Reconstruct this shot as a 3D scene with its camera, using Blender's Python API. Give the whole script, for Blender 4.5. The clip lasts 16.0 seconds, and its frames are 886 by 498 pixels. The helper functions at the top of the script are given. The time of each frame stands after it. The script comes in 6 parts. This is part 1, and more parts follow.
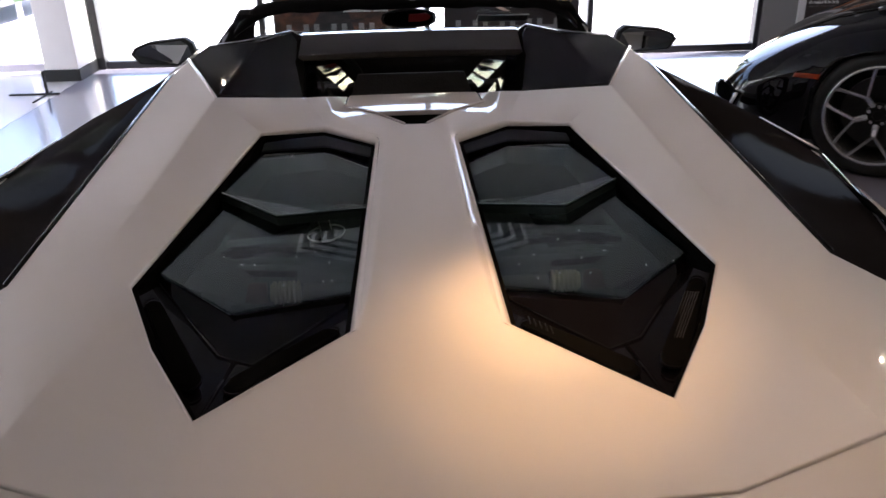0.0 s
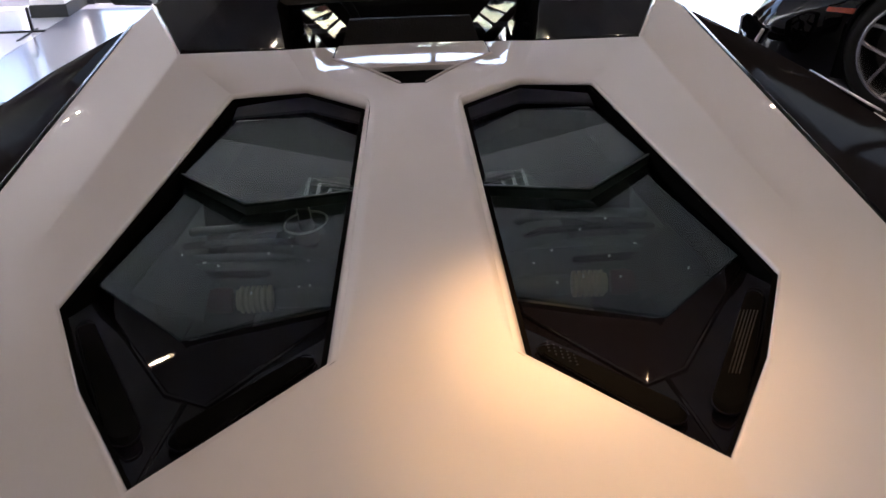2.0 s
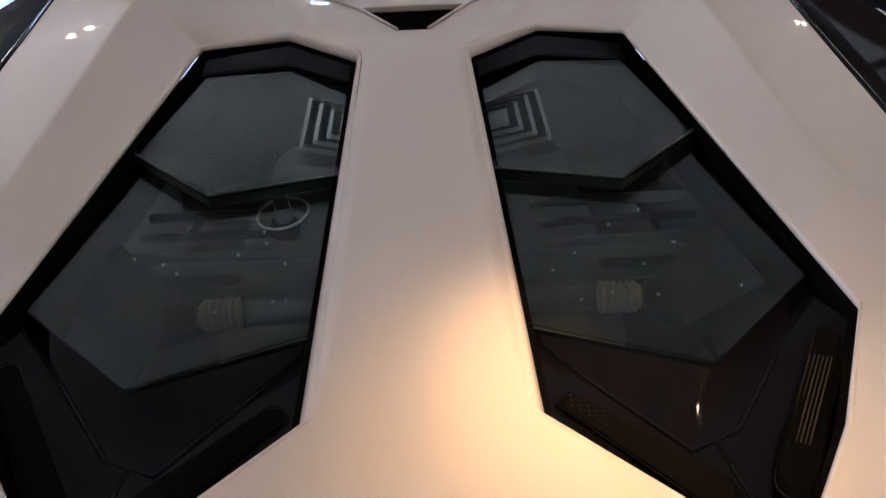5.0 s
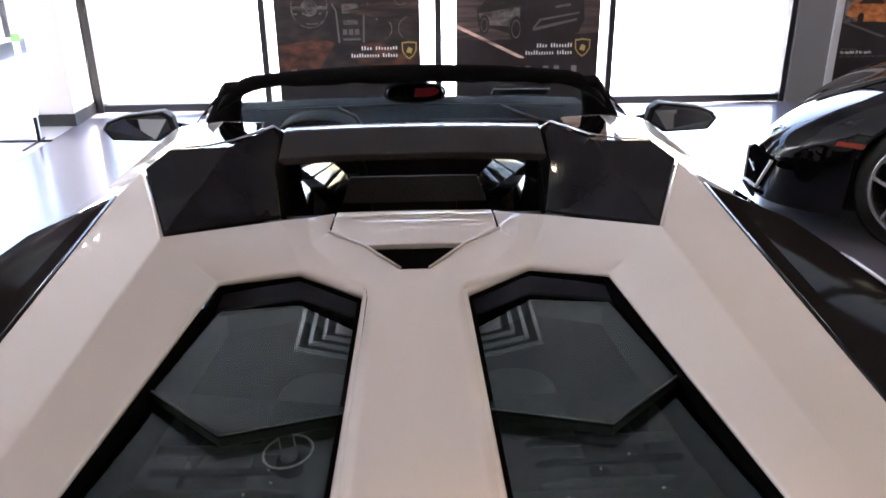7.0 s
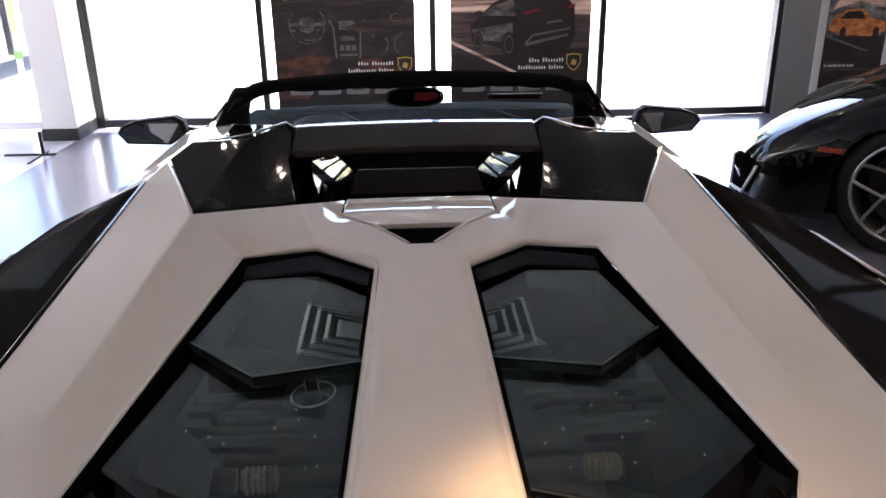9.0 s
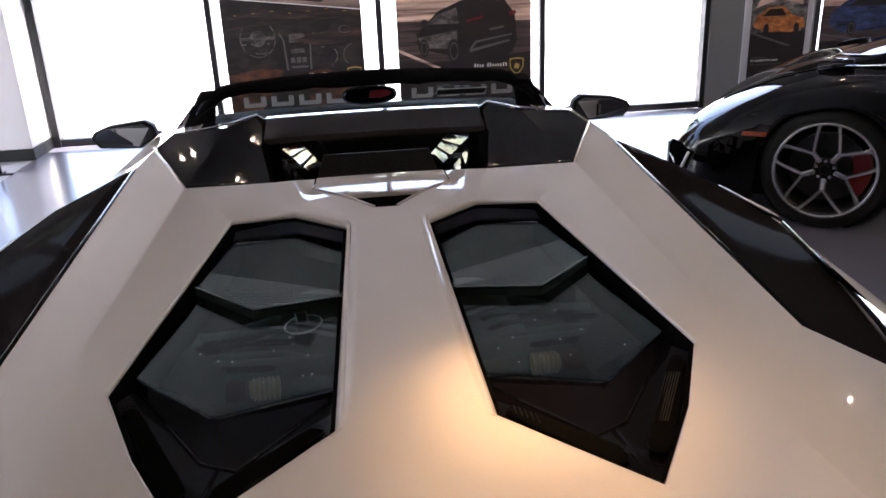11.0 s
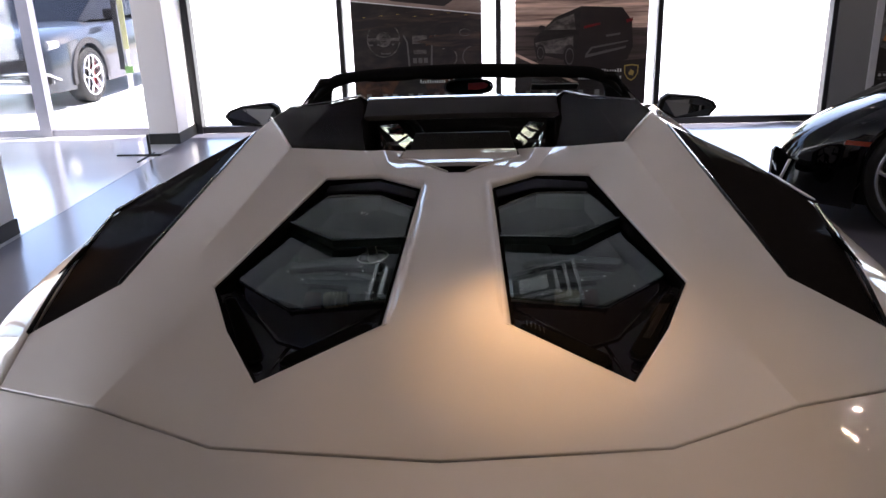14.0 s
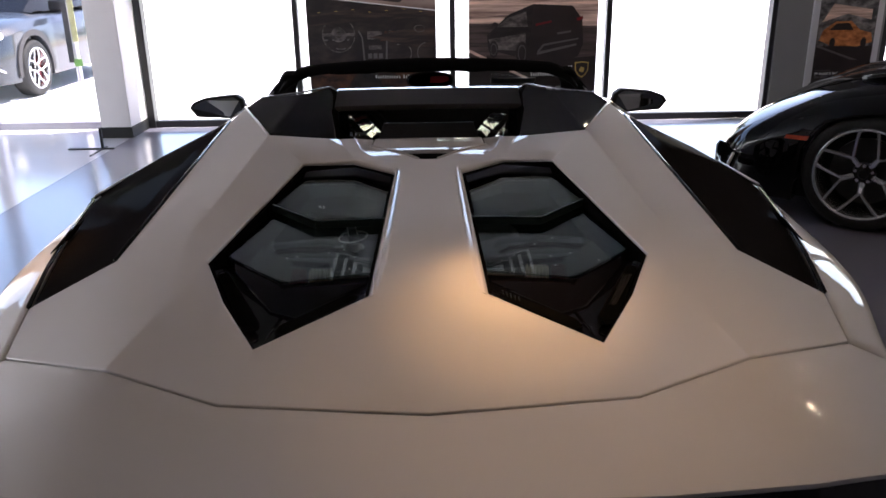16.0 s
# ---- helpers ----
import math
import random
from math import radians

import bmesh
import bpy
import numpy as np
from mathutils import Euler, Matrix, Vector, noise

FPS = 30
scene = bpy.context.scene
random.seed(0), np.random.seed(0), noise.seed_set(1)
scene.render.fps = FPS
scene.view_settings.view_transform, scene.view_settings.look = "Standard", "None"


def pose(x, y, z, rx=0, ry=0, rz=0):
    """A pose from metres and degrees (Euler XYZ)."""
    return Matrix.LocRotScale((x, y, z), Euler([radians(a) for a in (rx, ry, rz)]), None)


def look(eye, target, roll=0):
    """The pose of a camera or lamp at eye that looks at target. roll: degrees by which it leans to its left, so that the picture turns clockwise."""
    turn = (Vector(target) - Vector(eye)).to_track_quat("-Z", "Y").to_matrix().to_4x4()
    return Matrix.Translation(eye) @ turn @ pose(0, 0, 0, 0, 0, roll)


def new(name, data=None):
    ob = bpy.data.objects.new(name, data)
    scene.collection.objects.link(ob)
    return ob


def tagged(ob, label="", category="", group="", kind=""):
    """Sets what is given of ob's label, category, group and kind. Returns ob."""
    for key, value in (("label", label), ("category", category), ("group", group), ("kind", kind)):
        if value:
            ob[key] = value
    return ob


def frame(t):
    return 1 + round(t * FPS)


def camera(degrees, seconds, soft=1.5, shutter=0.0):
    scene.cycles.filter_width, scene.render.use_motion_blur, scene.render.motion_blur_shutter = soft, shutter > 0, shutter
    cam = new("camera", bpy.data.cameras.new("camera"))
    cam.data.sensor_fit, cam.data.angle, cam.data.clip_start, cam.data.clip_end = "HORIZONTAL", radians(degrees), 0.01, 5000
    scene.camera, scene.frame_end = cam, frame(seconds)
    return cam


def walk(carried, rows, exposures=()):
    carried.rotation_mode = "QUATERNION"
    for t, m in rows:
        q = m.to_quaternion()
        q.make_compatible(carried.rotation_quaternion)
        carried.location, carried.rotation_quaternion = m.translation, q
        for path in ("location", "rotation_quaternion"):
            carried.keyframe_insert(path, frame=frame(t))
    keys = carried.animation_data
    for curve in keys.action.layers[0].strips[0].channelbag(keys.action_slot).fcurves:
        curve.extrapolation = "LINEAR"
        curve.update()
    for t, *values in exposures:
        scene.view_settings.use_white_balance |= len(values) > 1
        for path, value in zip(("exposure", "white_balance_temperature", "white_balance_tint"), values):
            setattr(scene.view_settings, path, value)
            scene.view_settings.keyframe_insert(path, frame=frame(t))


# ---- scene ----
# camera: seconds, place in metres, turn in degrees
cam = camera(58.13, 16.0, shutter=0.5)
ROWS = [
    (0.0, -0.028, -0.695, 1.573, 65.50, 1.05, -3.16),
    (0.5, 0.007, -0.617, 1.570, 64.64, 1.46, -0.89),
    (1.0, 0.024, -0.572, 1.560, 62.84, 2.37, -0.17),
    (1.5, 0.022, -0.518, 1.561, 61.84, 2.16, -0.65),
    (2.0, -0.003, -0.440, 1.560, 60.69, 1.45, -2.77),
    (2.5, -0.031, -0.386, 1.558, 60.16, 1.12, -4.23),
    (3.0, -0.027, -0.342, 1.557, 57.60, 0.95, -4.25),
    (5.5, 0.023, -0.194, 1.580, 53.83, 1.81, -1.83),
    (6.0, 0.013, -0.204, 1.610, 57.58, 1.37, -2.05),
    (6.5, 0.011, -0.209, 1.651, 63.05, 1.08, -2.02),
    (7.0, 0.007, -0.228, 1.671, 67.38, 0.55, -2.16),
    (7.5, -0.002, -0.248, 1.665, 68.13, 0.68, -2.03),
    (8.0, -0.027, -0.292, 1.658, 68.39, 1.20, -2.66),
    (8.5, -0.036, -0.340, 1.652, 68.63, 1.11, -3.73),
    (9.0, -0.021, -0.395, 1.645, 68.77, 0.71, -2.71),
    (11.5, -0.062, -0.742, 1.615, 69.97, 2.20, -7.29),
    (12.0, -0.064, -0.792, 1.608, 70.26, 1.70, -6.96),
    (12.5, -0.027, -0.831, 1.606, 69.95, 1.00, -2.37),
    (13.0, 0.007, -0.902, 1.601, 69.88, 1.00, 0.66),
    (13.5, 0.045, -0.966, 1.599, 69.97, 0.97, 1.00),
    (14.0, 0.074, -1.004, 1.598, 70.54, 1.69, 2.60),
    (14.5, 0.078, -1.015, 1.601, 70.37, 1.53, 2.29),
    (15.0, 0.045, -1.044, 1.605, 70.69, 1.77, 1.45),
    (15.5, 0.011, -1.092, 1.604, 70.76, 0.91, -0.05),
    (16.0, 0.014, -1.129, 1.598, 70.28, 0.80, -0.92),
]
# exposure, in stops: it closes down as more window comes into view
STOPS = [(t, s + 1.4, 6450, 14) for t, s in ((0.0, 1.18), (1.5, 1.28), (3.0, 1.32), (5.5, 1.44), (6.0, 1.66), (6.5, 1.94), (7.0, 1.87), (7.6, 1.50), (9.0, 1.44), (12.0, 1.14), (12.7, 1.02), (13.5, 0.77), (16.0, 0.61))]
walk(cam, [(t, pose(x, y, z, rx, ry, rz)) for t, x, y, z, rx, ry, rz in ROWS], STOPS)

# ---------------------------------------------------------------- light
world = bpy.data.worlds.new("sky")
scene.world = world
world.use_nodes = True
wn = world.node_tree.nodes
sky = wn.new("ShaderNodeTexSky")
sky.sky_type, sky.sun_disc = "NISHITA", False
sky.sun_elevation, sky.sun_rotation = radians(52), radians(35)
wn["Background"].inputs["Strength"].default_value = 0.15
world.node_tree.links.new(sky.outputs["Color"], wn["Background"].inputs["Color"])

SUN = bpy.data.lights.new("sun", "SUN")
SUN.energy, SUN.angle, SUN.color = 5.0, radians(0.5), (1.0, 0.96, 0.9)
sun = new("sun", SUN)
sun.matrix_world = look((6, 12, 15), (0, 10, 0))

CEIL = 2.75


# ---------------------------------------------------------------- materials
def node_mat(name, color, rough=0.5, metal=0.0, coat=0.0, coat_rough=0.03, vary=0.0, scale=8.0, bump=0.0,
             bump_scale=60.0, spec=0.5, rough_vary=0.0, sheen=0.0):
    m = bpy.data.materials.new(name)
    m.use_nodes = True
    n, l = m.node_tree.nodes, m.node_tree.links
    b = n["Principled BSDF"]
    b.inputs["Base Color"].default_value = (*color, 1)
    b.inputs["Roughness"].default_value = rough
    b.inputs["Metallic"].default_value = metal
    b.inputs["Coat Weight"].default_value = coat
    b.inputs["Coat Roughness"].default_value = coat_rough
    b.inputs["Specular IOR Level"].default_value = spec
    b.inputs["Sheen Weight"].default_value = sheen
    tc = n.new("ShaderNodeTexCoord")
    if vary or rough_vary:
        no = n.new("ShaderNodeTexNoise")
        no.inputs["Scale"].default_value, no.inputs["Detail"].default_value = scale, 6
        l.new(tc.outputs["Object"], no.inputs["Vector"])
        if vary:
            mix = n.new("ShaderNodeMix")
            mix.data_type = "RGBA"
            mix.inputs[6].default_value = (*[c * (1 - vary) for c in color], 1)
            mix.inputs[7].default_value = (*[min(1, c * (1 + vary)) for c in color], 1)
            l.new(no.outputs["Fac"], mix.inputs[0])
            l.new(mix.outputs[2], b.inputs["Base Color"])
        if rough_vary:
            mr = n.new("ShaderNodeMapRange")
            mr.inputs["To Min"].default_value = max(0, rough - rough_vary)
            mr.inputs["To Max"].default_value = rough + rough_vary
            l.new(no.outputs["Fac"], mr.inputs["Value"])
            l.new(mr.outputs["Result"], b.inputs["Roughness"])
    if bump:
        nb = n.new("ShaderNodeTexNoise")
        nb.inputs["Scale"].default_value, nb.inputs["Detail"].default_value = bump_scale, 4
        l.new(tc.outputs["Object"], nb.inputs["Vector"])
        bu = n.new("ShaderNodeBump")
        bu.inputs["Strength"].default_value, bu.inputs["Distance"].default_value = bump, 0.01
        l.new(nb.outputs["Fac"], bu.inputs["Height"])
        l.new(bu.outputs["Normal"], b.inputs["Normal"])
    return m


def glow_mat(name, color, strength):
    m = bpy.data.materials.new(name)
    m.use_nodes = True
    b = m.node_tree.nodes["Principled BSDF"]
    b.inputs["Base Color"].default_value = (*color, 1)
    b.inputs["Emission Color"].default_value = (*color, 1)
    b.inputs["Emission Strength"].default_value = strength
    return m


def glass_mat(name, color, rough=0.0, r0=0.035, most=0.8):
    """Thin clear sheet: passes tinted light, with more gloss at flat angles."""
    m = bpy.data.materials.new(name)
    m.use_nodes = True
    n, l = m.node_tree.nodes, m.node_tree.links
    n.remove(n["Principled BSDF"])
    tr, gl, mx, lw, po, mr = (n.new("ShaderNodeBsdfTransparent"), n.new("ShaderNodeBsdfGlossy"), n.new("ShaderNodeMixShader"),
                              n.new("ShaderNodeLayerWeight"), n.new("ShaderNodeMath"), n.new("ShaderNodeMapRange"))
    tr.inputs["Color"].default_value = (*color, 1)
    gl.inputs["Roughness"].default_value = rough
    gl.inputs["Color"].default_value = (0.90, 1.0, 0.975, 1)
    lw.inputs["Blend"].default_value = 0.5
    po.operation = "POWER"
    po.inputs[1].default_value = 5.0
    mr.inputs["To Min"].default_value, mr.inputs["To Max"].default_value = r0, most
    l.new(lw.outputs["Facing"], po.inputs[0])
    l.new(po.outputs[0], mr.inputs["Value"])
    l.new(mr.outputs["Result"], mx.inputs[0])
    l.new(tr.outputs[0], mx.inputs[1])
    l.new(gl.outputs[0], mx.inputs[2])
    l.new(mx.outputs[0], n["Material Output"].inputs["Surface"])
    return m


PAINT = node_mat("white_pearl_paint", (0.72, 0.675, 0.665), 0.6, 0.0, 1.0, 0.015, 0.015, 3.0, 0, 60, 0.15)
CARBON = node_mat("satin_black_panel", (0.0078, 0.0063, 0.0066), 0.5, 0.0, 0.22, 0.035, 0.1, 30.0, 0.0, 400, 0.0)
INTAKE = node_mat("satin_black_intake", (0.0125, 0.0105, 0.0108), 0.5, 0.0, 0.018, 0.06, 0.1, 30.0, 0.0, 400, 0.0)
GLOSS_BLACK = node_mat("gloss_black", (0.004, 0.004, 0.005), 0.4, 0.0, 0.8, 0.015, 0.2, 12.0, 0, 60, 0.0)
BLACK = node_mat("black_plastic", (0.012, 0.012, 0.013), 0.45, 0, 0, 0.03, 0.2, 20.0, 0.15, 200, 0.12)
DARK = node_mat("dark_trim", (0.045, 0.043, 0.045), 0.6, 0, 0, 0.03, 0.2, 15.0, 0.2, 150, 0.2)
LEATHER = node_mat("dark_leather", (0.0105, 0.0090, 0.0092), 0.6, 0, 0, 0.03, 0.15, 25.0, 0.4, 260, 0.04)
FABRIC = node_mat("black_soft_trim", (0.005, 0.005, 0.0055), 0.85, 0, 0, 0.03, 0.25, 25.0, 0.5, 180, 0.1)
RUBBER = node_mat("tyre_rubber", (0.006, 0.006, 0.006), 0.75, 0, 0, 0.03, 0.2, 30, 0.3, 120)
RIM = node_mat("grey_alloy", (0.60, 0.60, 0.61), 0.16, 0.85, 0.6, 0.05, 0.08, 12)
SILVER = node_mat("silver_alloy", (0.6, 0.6, 0.62), 0.25, 0.9, 0.3, 0.05, 0.05, 12)
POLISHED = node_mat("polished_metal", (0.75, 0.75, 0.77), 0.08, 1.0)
DISC = node_mat("brake_disc", (0.05, 0.05, 0.05), 0.4, 1.0, 0, 0, 0.1, 30)
RED = node_mat("red_caliper", (0.16, 0.006, 0.008), 0.3, 0, 0.6, 0.05, 0.1, 20)
GOLD = node_mat("anodised_gold", (0.42, 0.37, 0.25), 0.38, 0.6, 0, 0, 0.1, 30)
DARK_COPPER = node_mat("dark_copper", (0.008, 0.0032, 0.0025), 0.5, 0, 0, 0.03, 0.3, 40)
DARK_RED = node_mat("dark_red_rubber", (0.07, 0.008, 0.008), 0.6, 0, 0, 0.03, 0.1, 20)
# near-black for black parts and for the painted shade of openings
VOID = node_mat("matt_black_and_opening_shade", (0.004, 0.004, 0.004), 0.9, 0, 0, 0.03, 0.2, 20, 0, 60, 0.0)
SHELF = node_mat("moulded_black_surround", (0.0034, 0.0029, 0.0040), 0.5, 0.0, 0.5, 0.02, 0.2, 12.0, 0, 60, 0.0)
SATIN = node_mat("satin_black_bar", (0.014, 0.0105, 0.009), 0.42, 0, 0.1, 0.1, 0.12, 20, 0.05, 300, 0.3)
CAST = node_mat("cast_grey_metal", (0.085, 0.09, 0.09), 0.5, 0.2, 0, 0.03, 0.25, 40, 0.2, 200)
BRIGHT = node_mat("bright_bolt", (0.85, 0.83, 0.78), 0.3, 0.3)
DOOR_GLASS = node_mat("dark_mirror_glass", (0.26, 0.27, 0.28), 0.03, 1.0)
BLACK_PAINT = node_mat("black_car_paint", (0.003, 0.003, 0.0035), 0.25, 0.0, 1.0, 0.01, 0.1, 3.0, 0, 60, 0.0)
BLACK_PAINT.node_tree.nodes["Principled BSDF"].inputs["Coat IOR"].default_value = 1.5
ORANGE = node_mat("amber_marker", (0.28, 0.03, 0.006), 0.2, 0, 0.5, 0.05, 0.05, 60)
GLASS = glass_mat("window_glass", (0.98, 0.965, 0.985))
SCREEN = glass_mat("windscreen_glass", (0.93, 0.96, 0.95), 0.0, 0.015, 0.09)
TINT = glass_mat("tinted_engine_glass", (0.63, 0.67, 0.66), 0.0, 0.072, 0.70)
TINT_EDGE = node_mat("green_glass_edge", (0.020, 0.032, 0.029), 0.3, 0, 0.5, 0.05, 0.1, 20)
FRAME = node_mat("dark_bronze_frame", (0.012, 0.012, 0.014), 0.45, 0.0, 0, 0, 0.15, 10, 0.05, 90)
ALU = node_mat("pale_aluminium", (0.62, 0.62, 0.64), 0.4, 0.3, 0, 0, 0.06, 10)
ALU_GREY = node_mat("grey_aluminium", (0.22, 0.215, 0.26), 0.4, 0.3, 0, 0, 0.06, 10)
WHITE_WALL = node_mat("white_wall_paint", (0.74, 0.71, 0.70), 0.75, 0, 0, 0.03, 0.03, 5, 0.1, 120)
GREY_WALL = node_mat("grey_wall_paint", (0.20, 0.20, 0.205), 0.6, 0, 0, 0.03, 0.05, 4, 0.1, 120)
BASE = node_mat("black_base_board", (0.005, 0.005, 0.005), 0.55, 0, 0, 0.03, 0.15, 10)
CEILING_DARK = node_mat("dark_ceiling", (0.10, 0.098, 0.096), 0.85, 0, 0, 0.03, 0.05, 3)
CEILING = node_mat("ceiling_paint", (0.34, 0.333, 0.329), 0.85, 0, 0, 0.03, 0.03, 3)
POSTER_DARK = node_mat("poster_dark_print", (0.02, 0.014, 0.014), 0.4, 0, 0, 0.03, 0.6, 6)


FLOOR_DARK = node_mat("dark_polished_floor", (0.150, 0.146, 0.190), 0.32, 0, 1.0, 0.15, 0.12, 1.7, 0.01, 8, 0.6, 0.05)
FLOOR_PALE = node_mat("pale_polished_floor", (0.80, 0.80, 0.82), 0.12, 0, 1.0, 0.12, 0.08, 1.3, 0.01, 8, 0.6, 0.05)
CONCRETE = node_mat("sunlit_concrete", (0.80, 0.79, 0.77), 0.85, 0, 0, 0.03, 0.12, 2.0, 0.3, 40)


# ---------------------------------------------------------------- building helpers
def bm_faces(points, faces, mirror=False, up=None):
    """A bmesh from named points and faces of names; mirrored across x = 0 if asked. up: faces turn to that side."""
    bm = bmesh.new()
    made = {}

    def vert(k, s):
        x, y, z = points[k]
        key = (k, s if abs(x) > 1e-6 else 1)
        if key not in made:
            made[key] = bm.verts.new((x * s, y, z))
        return made[key]

    for s in ((1, -1) if mirror else (1,)):
        for f in faces:
            vs = [vert(k, s) for k in f]
            if len(set(vs)) < 3:
                continue
            try:
                bm.faces.new(vs)
            except ValueError:
                pass
    bm.normal_update()
    if up is not None:
        for f in bm.faces:
            c = f.calc_center_median()
            d = up(c) if callable(up) else Vector(up)
            if f.normal.dot(d) < 0:
                f.normal_flip()
    else:
        bmesh.ops.recalc_face_normals(bm, faces=bm.faces[:])
    return bm



def box_bm(x0, x1, y0, y1, z0, z1, bevel=0.0):
    bm = bmesh.new()
    bmesh.ops.create_cube(bm, size=1.0)
    for v in bm.verts:
        v.co = Vector(((x0 + x1) / 2 + v.co.x * (x1 - x0), (y0 + y1) / 2 + v.co.y * (y1 - y0), (z0 + z1) / 2 + v.co.z * (z1 - z0)))
    if bevel:
        bmesh.ops.bevel(bm, geom=bm.edges[:], offset=bevel, segments=2, affect="EDGES", profile=0.5)
    return bm



def join(bm, other, m=None):
    me = bpy.data.meshes.new("t")
    if m is not None:
        other.transform(m)
    other.to_mesh(me)
    other.free()
    bm.from_mesh(me)
    bpy.data.meshes.remove(me)
    return bm


def ring_bm(profile, seg=48):
    """Turns a closed or open (radius, z) profile about z."""
    bm = bmesh.new()
    loops = []
    for i in range(seg):
        a = 2 * math.pi * i / seg
        loops.append([bm.verts.new((r * math.cos(a), r * math.sin(a), z)) for r, z in profile])
    for i in range(seg):
        p, q = loops[i], loops[(i + 1) % seg]
        for j in range(len(profile) - 1):
            bm.faces.new((p[j], q[j], q[j + 1], p[j + 1]))
    bmesh.ops.remove_doubles(bm, verts=bm.verts[:], dist=1e-6)
    bmesh.ops.recalc_face_normals(bm, faces=bm.faces[:])
    return bm


def tube_bm(path, radius, seg=12):
    """A round bar along points; radius a number or one for each point."""
    bm = bmesh.new()
    pts = [Vector(p) for p in path]
    rad = [radius] * len(pts) if isinstance(radius, (int, float)) else radius
    rings = []
    for i, p in enumerate(pts):
        d = (pts[min(i + 1, len(pts) - 1)] - pts[max(i - 1, 0)]).normalized()
        q = d.to_track_quat("Z", "Y")
        rings.append([bm.verts.new(p + q @ Vector((rad[i] * math.cos(2 * math.pi * k / seg), rad[i] * math.sin(2 * math.pi * k / seg), 0))) for k in range(seg)])
    for a, b in zip(rings, rings[1:]):
        for k in range(seg):
            bm.faces.new((a[k], a[(k + 1) % seg], b[(k + 1) % seg], b[k]))
    bm.faces.new(rings[0][::-1])
    bm.faces.new(rings[-1])
    bmesh.ops.recalc_face_normals(bm, faces=bm.faces[:])
    return bm


def loft_bm(sections, close=True):
    """Skins rows of points of equal count; the rows are rings if close."""
    bm = bmesh.new()
    rows = [[bm.verts.new(p) for p in s] for s in sections]
    n = len(rows[0])
    for a, b in zip(rows, rows[1:]):
        for k in range(n if close else n - 1):
            bm.faces.new((a[k], a[(k + 1) % n], b[(k + 1) % n], b[k]))
    if close:
        bm.faces.new(rows[0])
        bm.faces.new(rows[-1])
    bmesh.ops.remove_doubles(bm, verts=bm.verts[:], dist=1e-5)
    bmesh.ops.recalc_face_normals(bm, faces=bm.faces[:])
    return bm


def plate_bm(outline, thick, up=(0, 0, 1)):
    """A flat or folded plate: a polygon's outline given as points, thickened against up."""
    bm = bmesh.new()
    u = Vector(up).normalized() * thick
    a = [bm.verts.new(p) for p in outline]
    b = [bm.verts.new(Vector(p) - u) for p in outline]
    n = len(a)
    bm.faces.new(a)
    bm.faces.new(b[::-1])
    for i in range(n):
        bm.faces.new((a[i], b[i], b[(i + 1) % n], a[(i + 1) % n]))
    bmesh.ops.recalc_face_normals(bm, faces=bm.faces[:])
    return bm


def part(name, bm, mat, parent=None, label="", smooth=False, bevel=0.0, solid=0.0, subd=0, crease=0.0, m=None, flat_faces=False, round_over=50):
    me = bpy.data.meshes.new(name)
    if smooth:
        for f in bm.faces:
            f.smooth = True
    bm.to_mesh(me)
    bm.free()
    me.materials.append(mat)
    ob = new(name, me)
    if m is not None:
        ob.matrix_basis = m
    if parent is not None:
        ob.parent = parent
    if label:
        ob["label"] = label
    if subd:
        mo = ob.modifiers.new("soft", "SUBSURF")
        mo.levels = mo.render_levels = subd
    if solid:
        mo = ob.modifiers.new("thick", "SOLIDIFY")
        mo.thickness, mo.offset = solid, -1.0
        if subd:
            if bevel:
                mo = ob.modifiers.new("round", "BEVEL")
                mo.width, mo.segments, mo.limit_method, mo.angle_limit = bevel, 3, "ANGLE", radians(round_over)
                mo.use_clamp_overlap = False
            mo = ob.modifiers.new("crisp", "WEIGHTED_NORMAL")
            mo.mode, mo.weight, mo.keep_sharp = "FACE_AREA", 100, True
    if bevel and not subd:
        mo = ob.modifiers.new("edge", "BEVEL")
        mo.width, mo.segments, mo.limit_method, mo.angle_limit = bevel, 3, "ANGLE", radians(28)
        if not flat_faces:
            mo.harden_normals = True
            for p in me.polygons:
                p.use_smooth = True
    return ob


def creased(ob, hard=(), corners=(), value=1.0, edges_value=None, soft=()):
    """Keeps edges (border edges always) and corners sharp under the softening."""
    me = ob.data
    ce = me.attributes.new("crease_edge", "FLOAT", "EDGE")
    cv = me.attributes.new("crease_vert", "FLOAT", "POINT")
    count = {}
    for p in me.polygons:
        for k in p.edge_keys:
            count[k] = count.get(k, 0) + 1
    hardset = [(Vector(a), Vector(b), w) for a, b, w in hard]
    for e in me.edges:
        a, b = (me.vertices[i].co for i in e.vertices)
        if count.get(e.key, 0) < 2:
            ce.data[e.index].value = 1.0
            for i in e.vertices:
                cv.data[i].value = 1.0
        for p, q, w in hardset:
            for s in (1, -1):
                p2, q2 = Vector((p.x * s, p.y, p.z)), Vector((q.x * s, q.y, q.z))
                if ((a - p2).length < 1e-4 and (b - q2).length < 1e-4) or ((a - q2).length < 1e-4 and (b - p2).length < 1e-4):
                    ce.data[e.index].value = w
                    e.use_edge_sharp = w > 0.97
    for p in me.polygons:
        p.use_smooth = True
    return ob


def thing(name, label, category, group="", kind="", at=(0, 0, 0), m=None):
    e = new(name)
    e.empty_display_size = 0.2
    e.matrix_basis = m if m is not None else Matrix.Translation(at)
    return tagged(e, label, category, group, kind)


